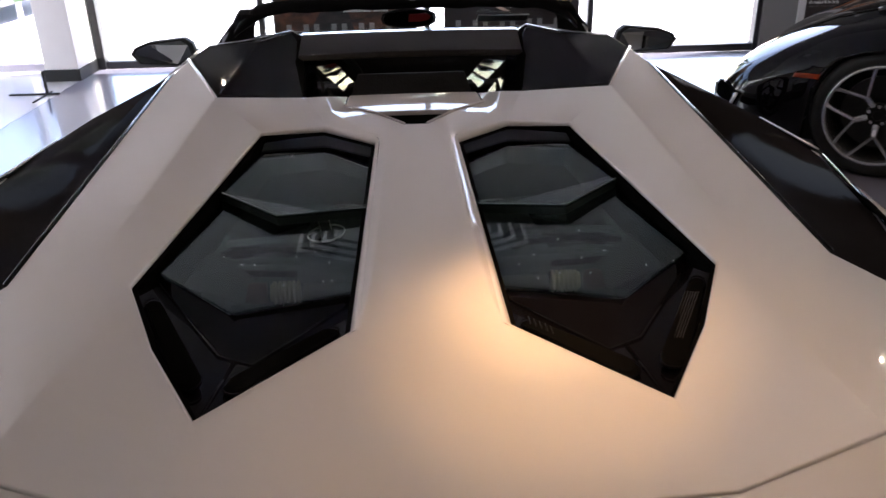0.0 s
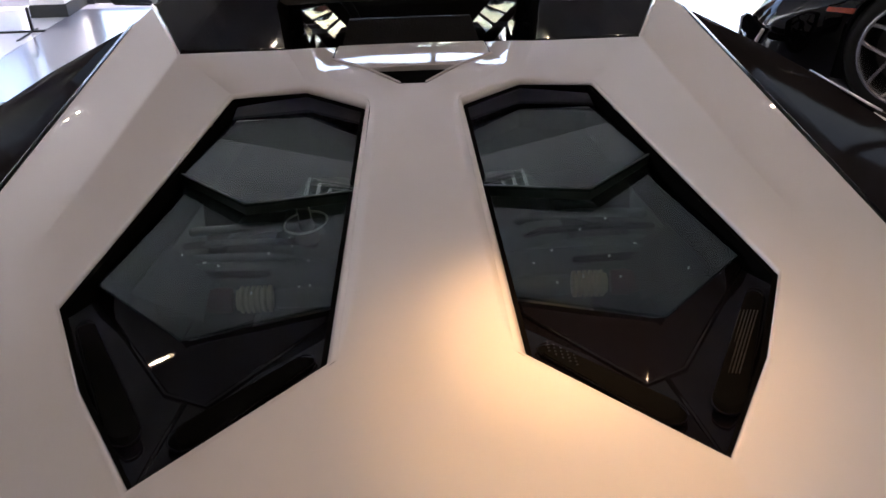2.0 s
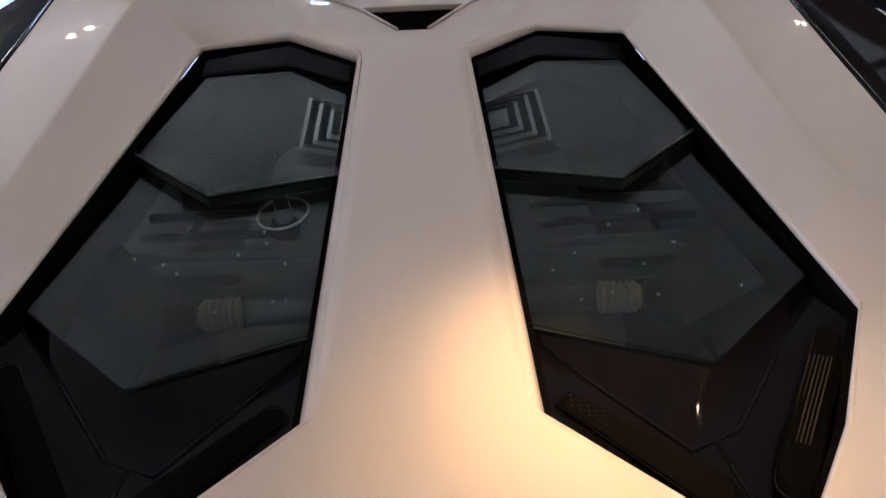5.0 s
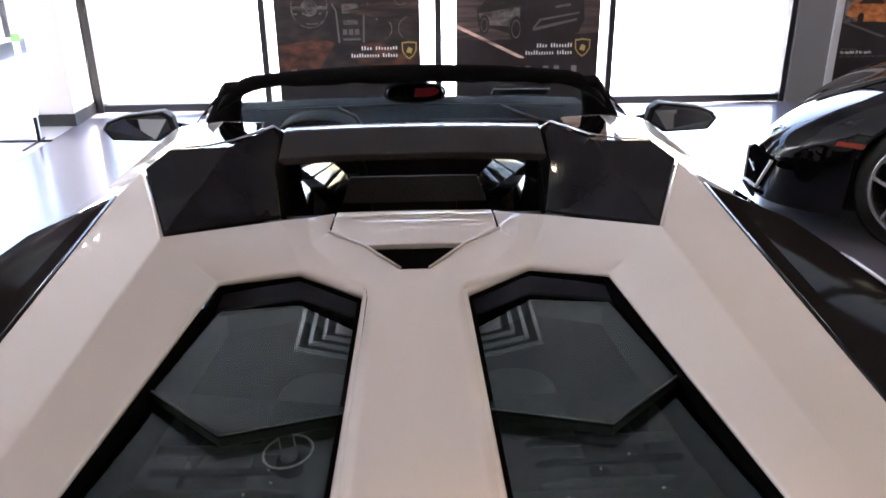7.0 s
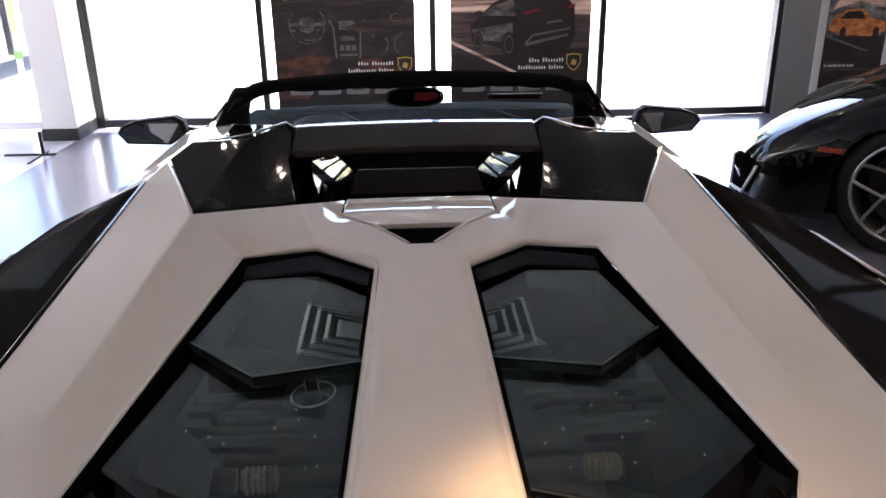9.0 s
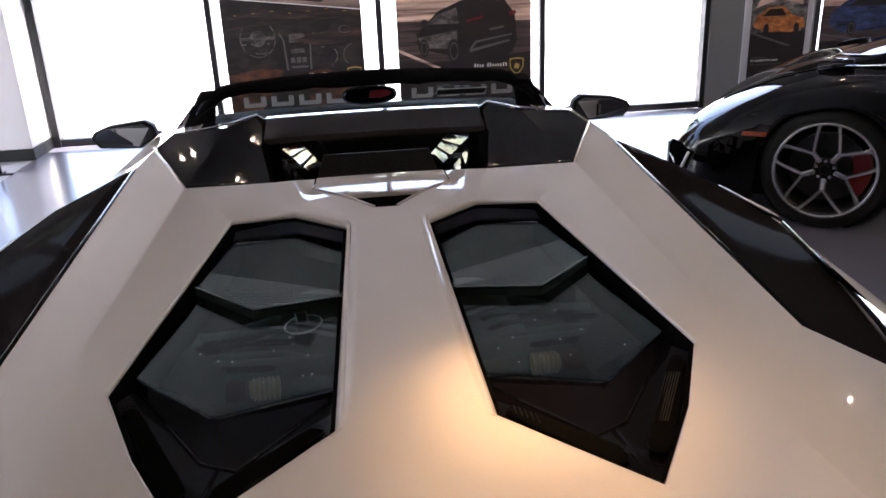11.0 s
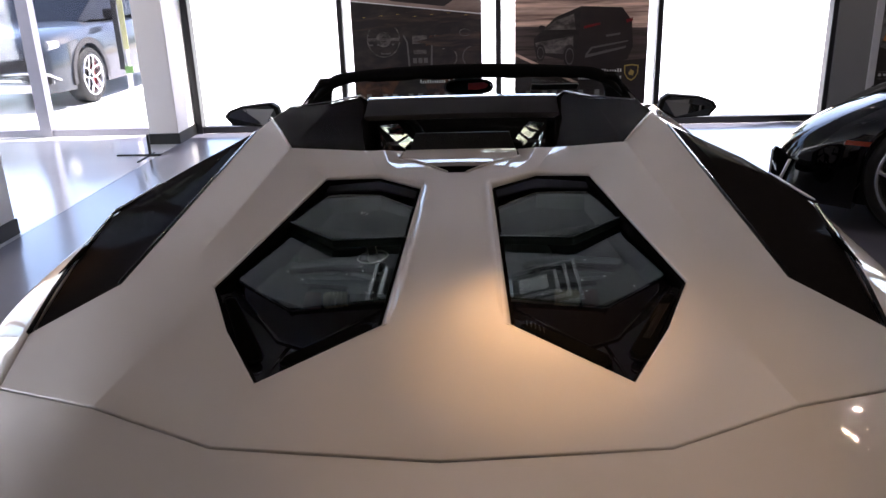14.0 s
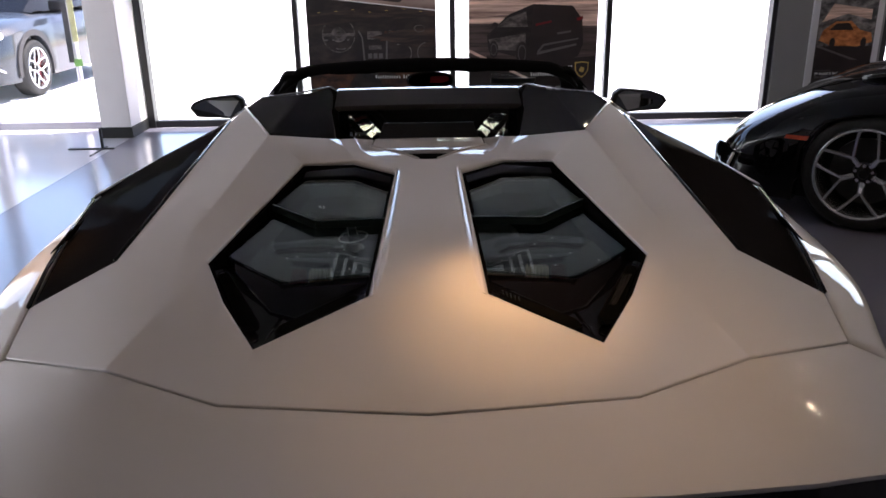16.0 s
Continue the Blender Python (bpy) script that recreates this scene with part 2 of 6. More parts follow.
# ---------------------------------------------------------------- the room
YW = 7.30          # inner face of the window wall
XL, XR, YB = -9.0, 9.0, -7.0

part("ground", box_bm(-60, 60, YW + 0.12, 90, -0.3, -0.03), CONCRETE)
tagged(bpy.data.objects["ground"], "pale sunlit concrete forecourt outside the windows", "ground", kind="structure")
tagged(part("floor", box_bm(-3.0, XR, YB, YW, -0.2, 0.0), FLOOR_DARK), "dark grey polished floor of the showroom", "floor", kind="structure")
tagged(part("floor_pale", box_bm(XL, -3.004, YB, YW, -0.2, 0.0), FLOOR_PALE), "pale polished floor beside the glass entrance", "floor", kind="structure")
tagged(part("ceiling", box_bm(XL, XR, YB, 4.60, CEIL, CEIL + 0.15), CEILING), "plain matt showroom ceiling", "ceiling", kind="structure")
# the ceiling's base colour is darker from y = 4.60 to the windows
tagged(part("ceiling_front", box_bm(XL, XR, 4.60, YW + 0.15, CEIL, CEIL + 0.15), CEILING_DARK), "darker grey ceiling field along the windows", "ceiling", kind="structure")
tagged(part("wall_south", box_bm(XL, XR, YB - 0.15, YB, 0, CEIL), GREY_WALL), "plain grey painted wall behind the cars", "wall", kind="structure")
tagged(part("wall_east", box_bm(XR, XR + 0.15, YB, YW + 0.15, 0, CEIL), GREY_WALL), "plain grey painted side wall", "wall", kind="structure")
tagged(part("wall_north", box_bm(3.56, 4.66, YW - 0.04, YW + 0.12, 0, CEIL), GREY_WALL), "grey painted pier between the windows", "wall", kind="structure")


def glazing(name, x0, x1, stiles, mat, sill, label, w=0.055):
    """A run of shop windows in the north wall: sill and head rails, upright stiles, panes."""
    root = thing(name, label, "window", kind="structure", at=(0, 0, 0))
    part("sill_rail", box_bm(x0, x1, YW, YW + 0.09, 0.0, sill, 0.004), mat, root)
    part("head_rail", box_bm(x0, x1, YW, YW + 0.09, CEIL - 0.08, CEIL, 0.004), mat, root)
    for x, ww in stiles:
        part("stile", box_bm(x - ww / 2, x + ww / 2, YW - 0.02, YW + 0.10, 0.0, CEIL, 0.004), mat, root)
    xs = [x0] + [x for x, _ in stiles if x0 < x < x1] + [x1]
    for a, b in zip(xs, xs[1:]):
        if b - a > 0.2:
            p = part("pane", box_bm(a + 0.02, b - 0.02, YW + 0.04, YW + 0.05, sill, CEIL - 0.08), GLASS, root)
            p.visible_shadow = False
    return root


glazing("window_1", -2.905, 3.56, [(-2.942, 0.074), (-1.36, 0.055), (0.237, 0.055), (1.84, 0.055), (3.53, 0.05)], FRAME, 0.07,
        "row of tall shop windows with dark bronze frames")
glazing("window_2", XL, -3.28, [(-4.62, 0.13), (-6.4, 0.1), (-8.2, 0.1)], ALU_GREY, 0.07, "glass shopfront with pale aluminium frames")
glazing("window_3", 4.66, XR, [(4.70, 0.06), (6.4, 0.06)], FRAME, 0.07, "tall shop window beyond the grey pier")

# unseen west wall, solid here to keep side light off the tail
tagged(part("wall_west", box_bm(XL - 0.15, XL, YB, -0.04, 0, CEIL), WHITE_WALL), "unseen plain white painted side wall", "wall", kind="structure")
# unseen west glazing, assumed so that side light reaches the column and floor
west = thing("window_4", "unseen assumed glass shopfront with pale aluminium frames", "window", kind="structure")
part("sill_rail", box_bm(XL - 0.09, XL, 0.0, YW + 0.09, 0.0, 0.12, 0.004), ALU, west)
part("head_rail", box_bm(XL - 0.09, XL, 0.0, YW + 0.09, CEIL - 0.1, CEIL, 0.004), ALU, west)
for k in range(8):
    y = YW * k / 7
    part("stile", box_bm(XL - 0.10, XL + 0.02, y - 0.04, y + 0.04, 0.0, CEIL, 0.004), ALU, west)
    if k < 7:
        p = part("pane", box_bm(XL - 0.05, XL - 0.04, y + 0.04, y + YW / 7 - 0.04, 0.12, CEIL - 0.1), GLASS, west)
        p.visible_shadow = False
# area lamp added inside the glazing to brighten the column and left side
WEST_FILL = bpy.data.lights.new("west_fill", "AREA")
WEST_FILL.shape, WEST_FILL.size, WEST_FILL.size_y, WEST_FILL.energy, WEST_FILL.color = "RECTANGLE", 7.0, 2.6, 60.0, (0.94, 0.96, 1.0)
new("west_fill", WEST_FILL).matrix_world = look((XL + 0.05, 3.7, 1.45), (0, 3.7, 1.45))
tagged(part("ground_west", box_bm(-60, XL - 0.1, -60, YW + 0.12, -0.3, -0.03), CONCRETE), "pale sunlit concrete forecourt beside the showroom", "ground", kind="structure")


def column(x0, x1, y0, y1):
    root = thing("column", "square white painted column with a black base board", "column", group="columns", kind="structure")
    part("shaft", box_bm(x0, x1, y0, y1, 0.105, CEIL, 0.006), WHITE_WALL, root)
    part("base", box_bm(x0 - 0.012, x1 + 0.012, y0 - 0.012, y1 + (0.012 if y1 < YW - 0.02 else -0.002), 0, 0.105, 0.003), BASE, root, "black base board")
    return root


column(-3.283, -2.983, 6.80, YW)
column(-3.5, -3.05, 3.72, 3.93)

# ---------------------------------------------------------------- the white roadster
CAR = thing("sports_car", "white open-top sports car with glazed engine cover, black intakes", "car")
P = dict(
    SC=(0, 0.028, 0.893), S1=(0.345, 0.011, 0.928), S2=(0.532, 0.045, 0.977), S3=(0.778, 0.192, 0.928),
    CB=(0.650, 0.436, 1.024), CO=(0.793, 0.332, 0.966), AP=(0.613, 1.37, 1.146), SH=(0.592, 1.476, 1.164),
    WT=(0.318, 0.178, 0.945), WO=(0.451, 0.406, 1.029), WB=(0.122, 0.328, 0.979), WI=(0.0975, 1.068, 1.047),
    WM=(0.217, 1.150, 1.058), WP=(0.350, 1.080, 1.068), NA=(0.452, 1.118, 1.147), K0=(0.515, 0.50, 1.048),
    K1=(0.490, 0.80, 1.090), PI=(0.284, 1.375, 1.078), ST=(0.180, 1.495, 1.048), Q=(0.180, 1.348, 1.058),
    VL=(0.1015, 1.258, 1.062), VB=(0.0265, 1.132, 1.066), V0=(0, 1.132, 1.066), C2=(0, 1.030, 1.060), T2=(0.070, 1.040, 1.0585),
    T1=(0.092, 0.385, 0.996), C1=(0, 0.41, 0.999), X0=(0, 0.33, 0.983), C0=(0, 0.20, 0.945), AQ=(0.632, 0.90, 1.084), WQ=(0.398, 0.735, 1.052),
    PA=(0.231, 1.398, 1.074), QB=(0.206, 1.255, 1.069), WE=(0.3937, 0.2867, 0.991), CM=(0.134, 1.132, 1.056), DM=(0.066, 1.130, 1.062))
# the panel stops short of each window by the radius of its rolled rim
ROLL = 0.010
NEXT = dict(WI="DM", WM="QB", WP="NA", WQ="K1", WO="K0", WE="S2", WT="S1", WB="X0")
# sharper towards the outside than along the spine
RIM_SIZE = dict(WI=1.4, WM=1.1, WP=0.6, WQ=0.5, WO=0.6, WE=0.5, WT=0.9, WB=1.4)
AWAY = {a: (Vector(P[b]) - Vector(P[a])).normalized() for a, b in NEXT.items()}
AWAY["WI"] = (Vector(P["T2"]) + Vector(P["DM"]) - 2 * Vector(P["WI"])).normalized()
AWAY["WB"] = (Vector(P["T1"]) + Vector(P["X0"]) - 2 * Vector(P["WB"])).normalized()
OPENING = {k: Vector(P[k]) for k in NEXT}
for k in NEXT:
    P[k] = tuple(OPENING[k] + AWAY[k] * ROLL * RIM_SIZE[k])
cover = part("engine_cover", bm_faces(P, [
    ("SC", "S1", "WT", "C0"), ("C0", "WT", "WB", "X0"), ("X0", "WB", "T1", "C1"), ("S1", "S2", "WE", "WT"), ("S2", "WO", "WE"), ("S2", "S3", "CO", "CB"), ("S2", "CB", "K0", "WO"),
    ("WO", "K0", "K1", "WQ"), ("WQ", "K1", "NA", "WP"), ("K0", "CB", "AQ", "K1"), ("K1", "AQ", "AP", "NA"), ("NA", "AP", "SH"),
    ("WP", "NA", "PI", "WM"), ("WM", "PI", "PA", "QB"), ("QB", "PA", "ST", "Q"), ("QB", "Q", "VL", "CM"), ("CM", "VL", "VB", "DM"),
    ("WM", "QB", "CM", "WI"), ("WI", "CM", "DM", "T2"), ("DM", "VB", "T2"), ("T2", "VB", "V0", "C2"), ("C1", "T1", "T2", "C2"), ("T1", "WB", "WI", "T2")], True, (0, 0, 1)),
    PAINT, CAR, "pearl white engine cover with a central spine", subd=2, solid=0.014, bevel=0.003, round_over=16)
creased(cover, [(P[a], P[b], w) for a, b, w in [
    ("WT", "S1", 0.9), ("K0", "K1", 1.0), ("K1", "NA", 1.0), ("K0", "S2", 0.4), ("C0", "WT", 0.2), ("S2", "CB", 0.4), ("S2", "WO", 0.6), ("NA", "AP", 0.2),
    ("WM", "PI", 1.0), ("WP", "NA", 1.0), ("NA", "PI", 1.0), ("PA", "QB", 1.0), ("QB", "Q", 1.0), ("Q", "VL", 1.0), ("Q", "ST", 1.0), ("VL", "VB", 1.0), ("QB", "CM", 1.0), ("CM", "DM", 1.0),
    ("DM", "VB", 1.0), ("QB", "WM", 0.9), ("T1", "T2", 0.6), ("T2", "DM", 0.3), ("T1", "WB", 0.6), ("T2", "WI", 0.6), ("T2", "C2", 0.2)]])

# the pale plate over the rear slot, and a black block for its shade
part("slot_plate", loft_bm([[(-w, y, z), (-w * 0.5, y, z + 0.001), (0, y, z + 0.0015), (w * 0.5, y, z + 0.001), (w, y, z), (w, y, z - 0.012), (-w, y, z - 0.012)]
                            for w, y, z in ((0.0995, 1.259, 1.0637), (0.176, 1.345, 1.0627), (0.176, 1.390, 1.0612), (0.176, 1.430, 1.0590), (0.176, 1.460, 1.0565), (0.176, 1.485, 1.0530), (0.176, 1.489, 1.048))]), PAINT, CAR, "pearl white plate over the slot", bevel=0.003)
part("slot_mouth", bm_faces(dict(a=(0.114, 1.285, 1.052), b=(0, 1.112, 1.057), c=(0, 1.285, 1.052), d=(0.12, 1.40, 0.95), e=(0, 1.12, 0.95), f=(0, 1.40, 0.95)),
     [("a", "b", "c"), ("d", "e", "f"), ("a", "d", "e", "b"), ("a", "d", "f", "c")], True), VOID, CAR, "black block painted as the shade in the air slot")

for s in (1, -1):
    part("slot_lip", tube_bm([(s * x, y, z) for x, y, z in ((0.180, 1.347, 1.0605), (0.1015, 1.257, 1.0645), (0.0265, 1.132, 1.068))], [0.0034, 0.0034, 0.002], 8), PAINT, CAR, "thin white lip of the air slot", smooth=True)

# tail behind the cover's seam
G = 0.0015
T = dict(SC=(0, 0.028 - G, 0.889), S1=(0.345, 0.011 - G, 0.925), S2=(0.532, 0.045 - G, 0.974), S3=(0.778, 0.192 - G, 0.925),
         O3=(0.870, 0.200, 0.880), T0=(0, -0.175, 0.868), T1=(0.345, -0.185, 0.880), T2=(0.56, -0.175, 0.888), T3=(0.72, -0.12, 0.865), T4=(0.90, -0.02, 0.80),
         M2=(0.66, 0.06, 0.940))
tail = part("tail_panel", bm_faces(T, [("SC", "S1", "T1", "T0"), ("S1", "S2", "T2", "T1"), ("S2", "M2", "T3", "T2"), ("S2", "S3", "M2"), ("M2", "S3", "O3", "T4", "T3")],
                                   True, (0, 0, 1)), PAINT, CAR, "pearl white tail panel behind the cover seam", subd=2, solid=0.012, bevel=0.0015)
creased(tail, [(T["S1"], T["T1"], 0.35)])
part("cover_seam", bm_faces({k: (x, y + (0.004 if k[0] != "B" else -0.012), z - 0.012) for k, (x, y, z) in dict(SC=P["SC"], S1=P["S1"], S2=P["S2"], S3=P["S3"], B0=P["SC"], B1=P["S1"], B2=P["S2"], B3=P["S3"]).items()},
     [("SC", "S1", "B1", "B0"), ("S1", "S2", "B2", "B1"), ("S2", "S3", "B3", "B2")], True, (0, 0, 1)), BLACK, CAR, "dark shut line")
part("rear_fascia", bm_faces(dict(a=(0, -0.168, 0.858), b=(0.56, -0.168, 0.876), c=(0.72, -0.113, 0.853), d=(0.93, 0.06, 0.745), e=(0, -0.20, 0.35), f=(0.6, -0.18, 0.35), g=(0.92, 0.0, 0.35), h=(0, 0.2, 0.3), i=(0.9, 0.2, 0.3)),
     [("a", "b", "f", "e"), ("b", "c", "d", "g", "f"), ("e", "f", "g", "i", "h")], True, (0, -1, 0)), GLOSS_BLACK, CAR, "gloss black rear fascia", bevel=0.01)


def side_parts(s):
    """Fender, intake, cabin cover, door and mirror of one side."""
    def pts(**k):
        return {a: (x * s, y, z) for a, (x, y, z) in k.items()}
    out = lambda c: (s * 0.6, 0, 1)
    F = pts(S3=(0.781, 0.190, 0.927), CO=(0.797, 0.330, 0.966), C2=(0.862, 0.680, 0.999), C3=(0.917, 0.985, 1.0), C4=(0.928, 1.22, 0.985), R0=(0.958, 0.40, 0.925), R1=(0.972, 0.62, 0.945),
            R2=(0.975, 0.90, 0.945), R3=(0.975, 1.25, 0.93), O0=(0.874, 0.202, 0.880), O1=(1.01, 0.62, 0.86), O2=(1.015, 0.95, 0.86), O3=(1.01, 1.3, 0.84), B0=(0.96, 0.22, 0.66),
            B1=(1.015, 0.62, 0.70), B2=(1.015, 0.95, 0.68), B3=(1.01, 1.35, 0.4), A0=(0.905, -0.015, 0.79), A1=(0.95, 0.03, 0.4), A2=(1.0, 0.26, 0.4))
    fen = part("rear_fender", bm_faces(F, [("S3", "O0", "R0", "CO"), ("CO", "R0", "R1", "C2"), ("C2", "R1", "R2", "C3"), ("C3", "R2", "R3", "C4"), ("R0", "O0", "O1", "R1"), ("R1", "O1", "O2", "R2"),
                                           ("R2", "O2", "O3", "R3"), ("O0", "B0", "B1", "O1"), ("O1", "B1", "B2", "O2"), ("O2", "B2", "B3", "O3"), ("A0", "A1", "A2", "B0", "O0")], False, out), PAINT, CAR, "pearl white rear wing", subd=3, solid=0.01)
    creased(fen)
    C = pts(CB=(0.654, 0.434, 1.021), CO=(0.791, 0.337, 0.963), C2=(0.856, 0.680, 0.998), C3=(0.911, 0.980, 1.0), C4=(0.922, 1.20, 0.998), C5=(0.895, 1.52, 1.0), AP=(0.616, 1.375, 1.143), AQ=(0.635, 0.90, 1.081),
            MA=(0.694, 0.530, 1.020), MB=(0.690, 0.900, 1.064), MC=(0.668, 1.330, 1.122))
    ca = part("side_intake", bm_faces(C, [("CB", "CO", "C2", "MA"), ("CB", "MA", "MB", "AQ"), ("AQ", "MB", "MC", "AP"), ("MA", "C2", "C3", "MB"), ("MB", "C3", "C4", "MC"), ("MC", "C4", "C5"), ("AP", "MC", "C5")],
                                      False, out), INTAKE, CAR, "satin black carbon side intake panel", subd=2, solid=0.012, bevel=0.004)
    creased(ca, [((abs(C[a][0]), *C[a][1:]), (abs(C[b][0]), *C[b][1:]), 1.0) for a, b in (("MA", "MB"), ("MB", "MC"), ("CB", "MA"), ("MC", "AP"))])
    part("intake_slit", tube_bm([(s * x, y, z) for x, y, z in ((0.845, 0.56, 0.999), (0.842, 0.66, 1.010), (0.850, 0.76, 1.014))], [0.001, 0.007, 0.001], 8), VOID, CAR, "dark moulded slit in the intake panel", smooth=True)
    vent = part("intake_vent", plate_bm([(s * x, y, z) for x, y, z in ((0.945, 1.03, 0.992), (0.905, 1.05, 1.010), (0.895, 1.29, 1.010), (0.925, 1.31, 0.995))], 0.012), GLOSS_BLACK, CAR, "gloss black vent strip", bevel=0.003)
    for k in range(4):
        part("vent_slat", tube_bm([(s * (0.938 - 0.009 * k), 1.05, 0.996 + 0.0042 * k), (s * (0.920 - 0.007 * k), 1.29, 0.998 + 0.0036 * k)], 0.0022, 6), ALU, vent, "thin pale slat", smooth=True)
    part("edge_trim", tube_bm([(s * x, y, z) for x, y, z in ((0.795, 0.334, 0.966), (0.828, 0.50, 0.987), (0.860, 0.680, 1.0), (0.914, 0.982, 1.003))], 0.0045, 8), GLOSS_BLACK, CAR, "thin black edge trim", smooth=True)
    # bead added to catch lamp glints that the panel's bevel gives
    part("glint_bead", tube_bm([(s * x, y, z) for x, y, z in ((0.654, 0.440, 1.0235), (0.637, 0.90, 1.0825), (0.618, 1.365, 1.1435))], 0.0035, 8), GLOSS_BLACK, CAR, "gloss black bead added for glints on the intake edge", smooth=True)
    # satin black covers behind the seats
    H = pts(NA=(0.449, 1.124, 1.147), SH=(0.589, 1.480, 1.166), P1=(0.5616, 1.5876, 1.181), P2=(0.417, 1.545, 1.196), HP=(0.352, 1.765, 1.184), HI=(0.3225, 1.7824, 1.1577), HL=(0.3285, 1.616, 1.122), PI=(0.295, 1.451, 1.058),
            PJ=(0.315, 1.66, 0.97), F1=(0.565, 1.65, 1.12), F2=(0.44, 1.66, 1.12), F3=(0.37, 1.86, 1.10), G1=(0.60, 1.58, 1.10))
    co = part("cabin_cover", bm_faces(H, [("NA", "SH", "P1", "P2"), ("NA", "P2", "HL", "PI"), ("P2", "HP", "HI", "HL"), ("P1", "P2", "F2", "F1"), ("P2", "HP", "F3", "F2"), ("HP", "HI", "F3"), ("SH", "P1", "F1", "G1")],
                                      False, lambda c: (0, -0.6, 1)), CARBON, CAR, "satin black faceted cover behind the seat", solid=0.01, bevel=0.004, flat_faces=True)
    part("cover_return", bm_faces(H, [("PI", "HL", "HI", "PJ")], False, (-s, 0, 0)), VOID, CAR, "matt black inner side of the cover", solid=0.006)
    part("cover_lip", tube_bm([(s * x, y, z) for x, y, z in ((0.452, 1.116, 1.1475), (0.520, 1.292, 1.158), (0.593, 1.474, 1.1665))], 0.0032, 8), PAINT, CAR, "thin white lip beside the cover", smooth=True)
    # door and its shiny shoulder
    D = pts(AP=(0.618, 1.385, 1.138), SH=(0.602, 1.49, 1.150), C5=(0.893, 1.53, 0.985), A2=(0.45, 1.76, 1.080), B2=(0.585, 1.74, 1.090), D5=(0.865, 1.95, 0.975), D1=(0.50, 2.44, 1.036), DM=(0.64, 2.44, 1.042), D4=(0.80, 2.42, 1.022),
            H1=(0.60, 2.78, 0.962), H4=(0.86, 2.78, 0.955), H2=(0.70, 3.05, 0.90), H3=(0.90, 3.05, 0.88), E3=(0.98, 3.05, 0.75), E4=(0.985, 2.5, 0.78), E5=(0.985, 1.5, 0.82), E6=(0.96, 1.3, 0.4), E7=(0.97, 3.05, 0.3))
    part("door", bm_faces(D, [("AP", "C5", "SH"), ("B2", "D5", "D4", "DM"), ("D1", "DM", "D4", "H4", "H1"), ("H1", "H4", "H3", "H2"), ("H3", "E3", "E4", "H4"), ("H4", "E4", "D4"), ("D4", "E4", "E5", "D5"), ("D5", "E5", "C5"),
                                   ("E3", "E7", "E6", "E5", "E4")], False, out), PAINT, CAR, "pearl white door with a glossy shoulder", solid=0.01, bevel=0.03)
    part("shoulder_trim", bm_faces(D, [("SH", "C5", "D5", "B2"), ("A2", "B2", "DM", "D1")], False, out), BLACK_PAINT, CAR, "gloss black door shoulder trim", solid=0.01, bevel=0.004)
    # door mirror, facing back
    ang = [(-0.130, -0.018), (-0.118, 0.030), (-0.085, 0.052), (0.055, 0.042), (0.112, 0.022), (0.130, -0.004), (0.098, -0.045), (-0.060, -0.060)]
    cx, cy, cz = 1.003, 2.655, 0.972
    rings = []
    for k, (dy, sc) in enumerate(((0.0, 0.93), (0.008, 1.0), (0.06, 0.97), (0.12, 0.75), (0.15, 0.4))):
        rings.append([(s * (cx + a * sc), cy + dy + (0.03 if a < 0 else 0.0), cz + b * sc) for a, b in ang])
    mir = part("door_mirror", loft_bm(rings), BLACK, CAR, "black angular door mirror", bevel=0.004)
    part("mirror_glass", bm_faces({str(i): (s * (cx + a * 0.86), cy - 0.003 + (0.03 if a < 0 else 0.0), cz + b * 0.84) for i, (a, b) in enumerate(ang)}, [tuple(str(i) for i in range(8))], False, (0, -1, 0)), DOOR_GLASS, mir, "dark tinted mirror glass")
    part("mirror_arm", tube_bm([(s * 0.90, 2.74, 0.955), (s * 0.84, 2.80, 0.93), (s * 0.80, 2.86, 0.91)], [0.022, 0.018, 0.02]), GLOSS_BLACK, mir)


side_parts(1)
side_parts(-1)


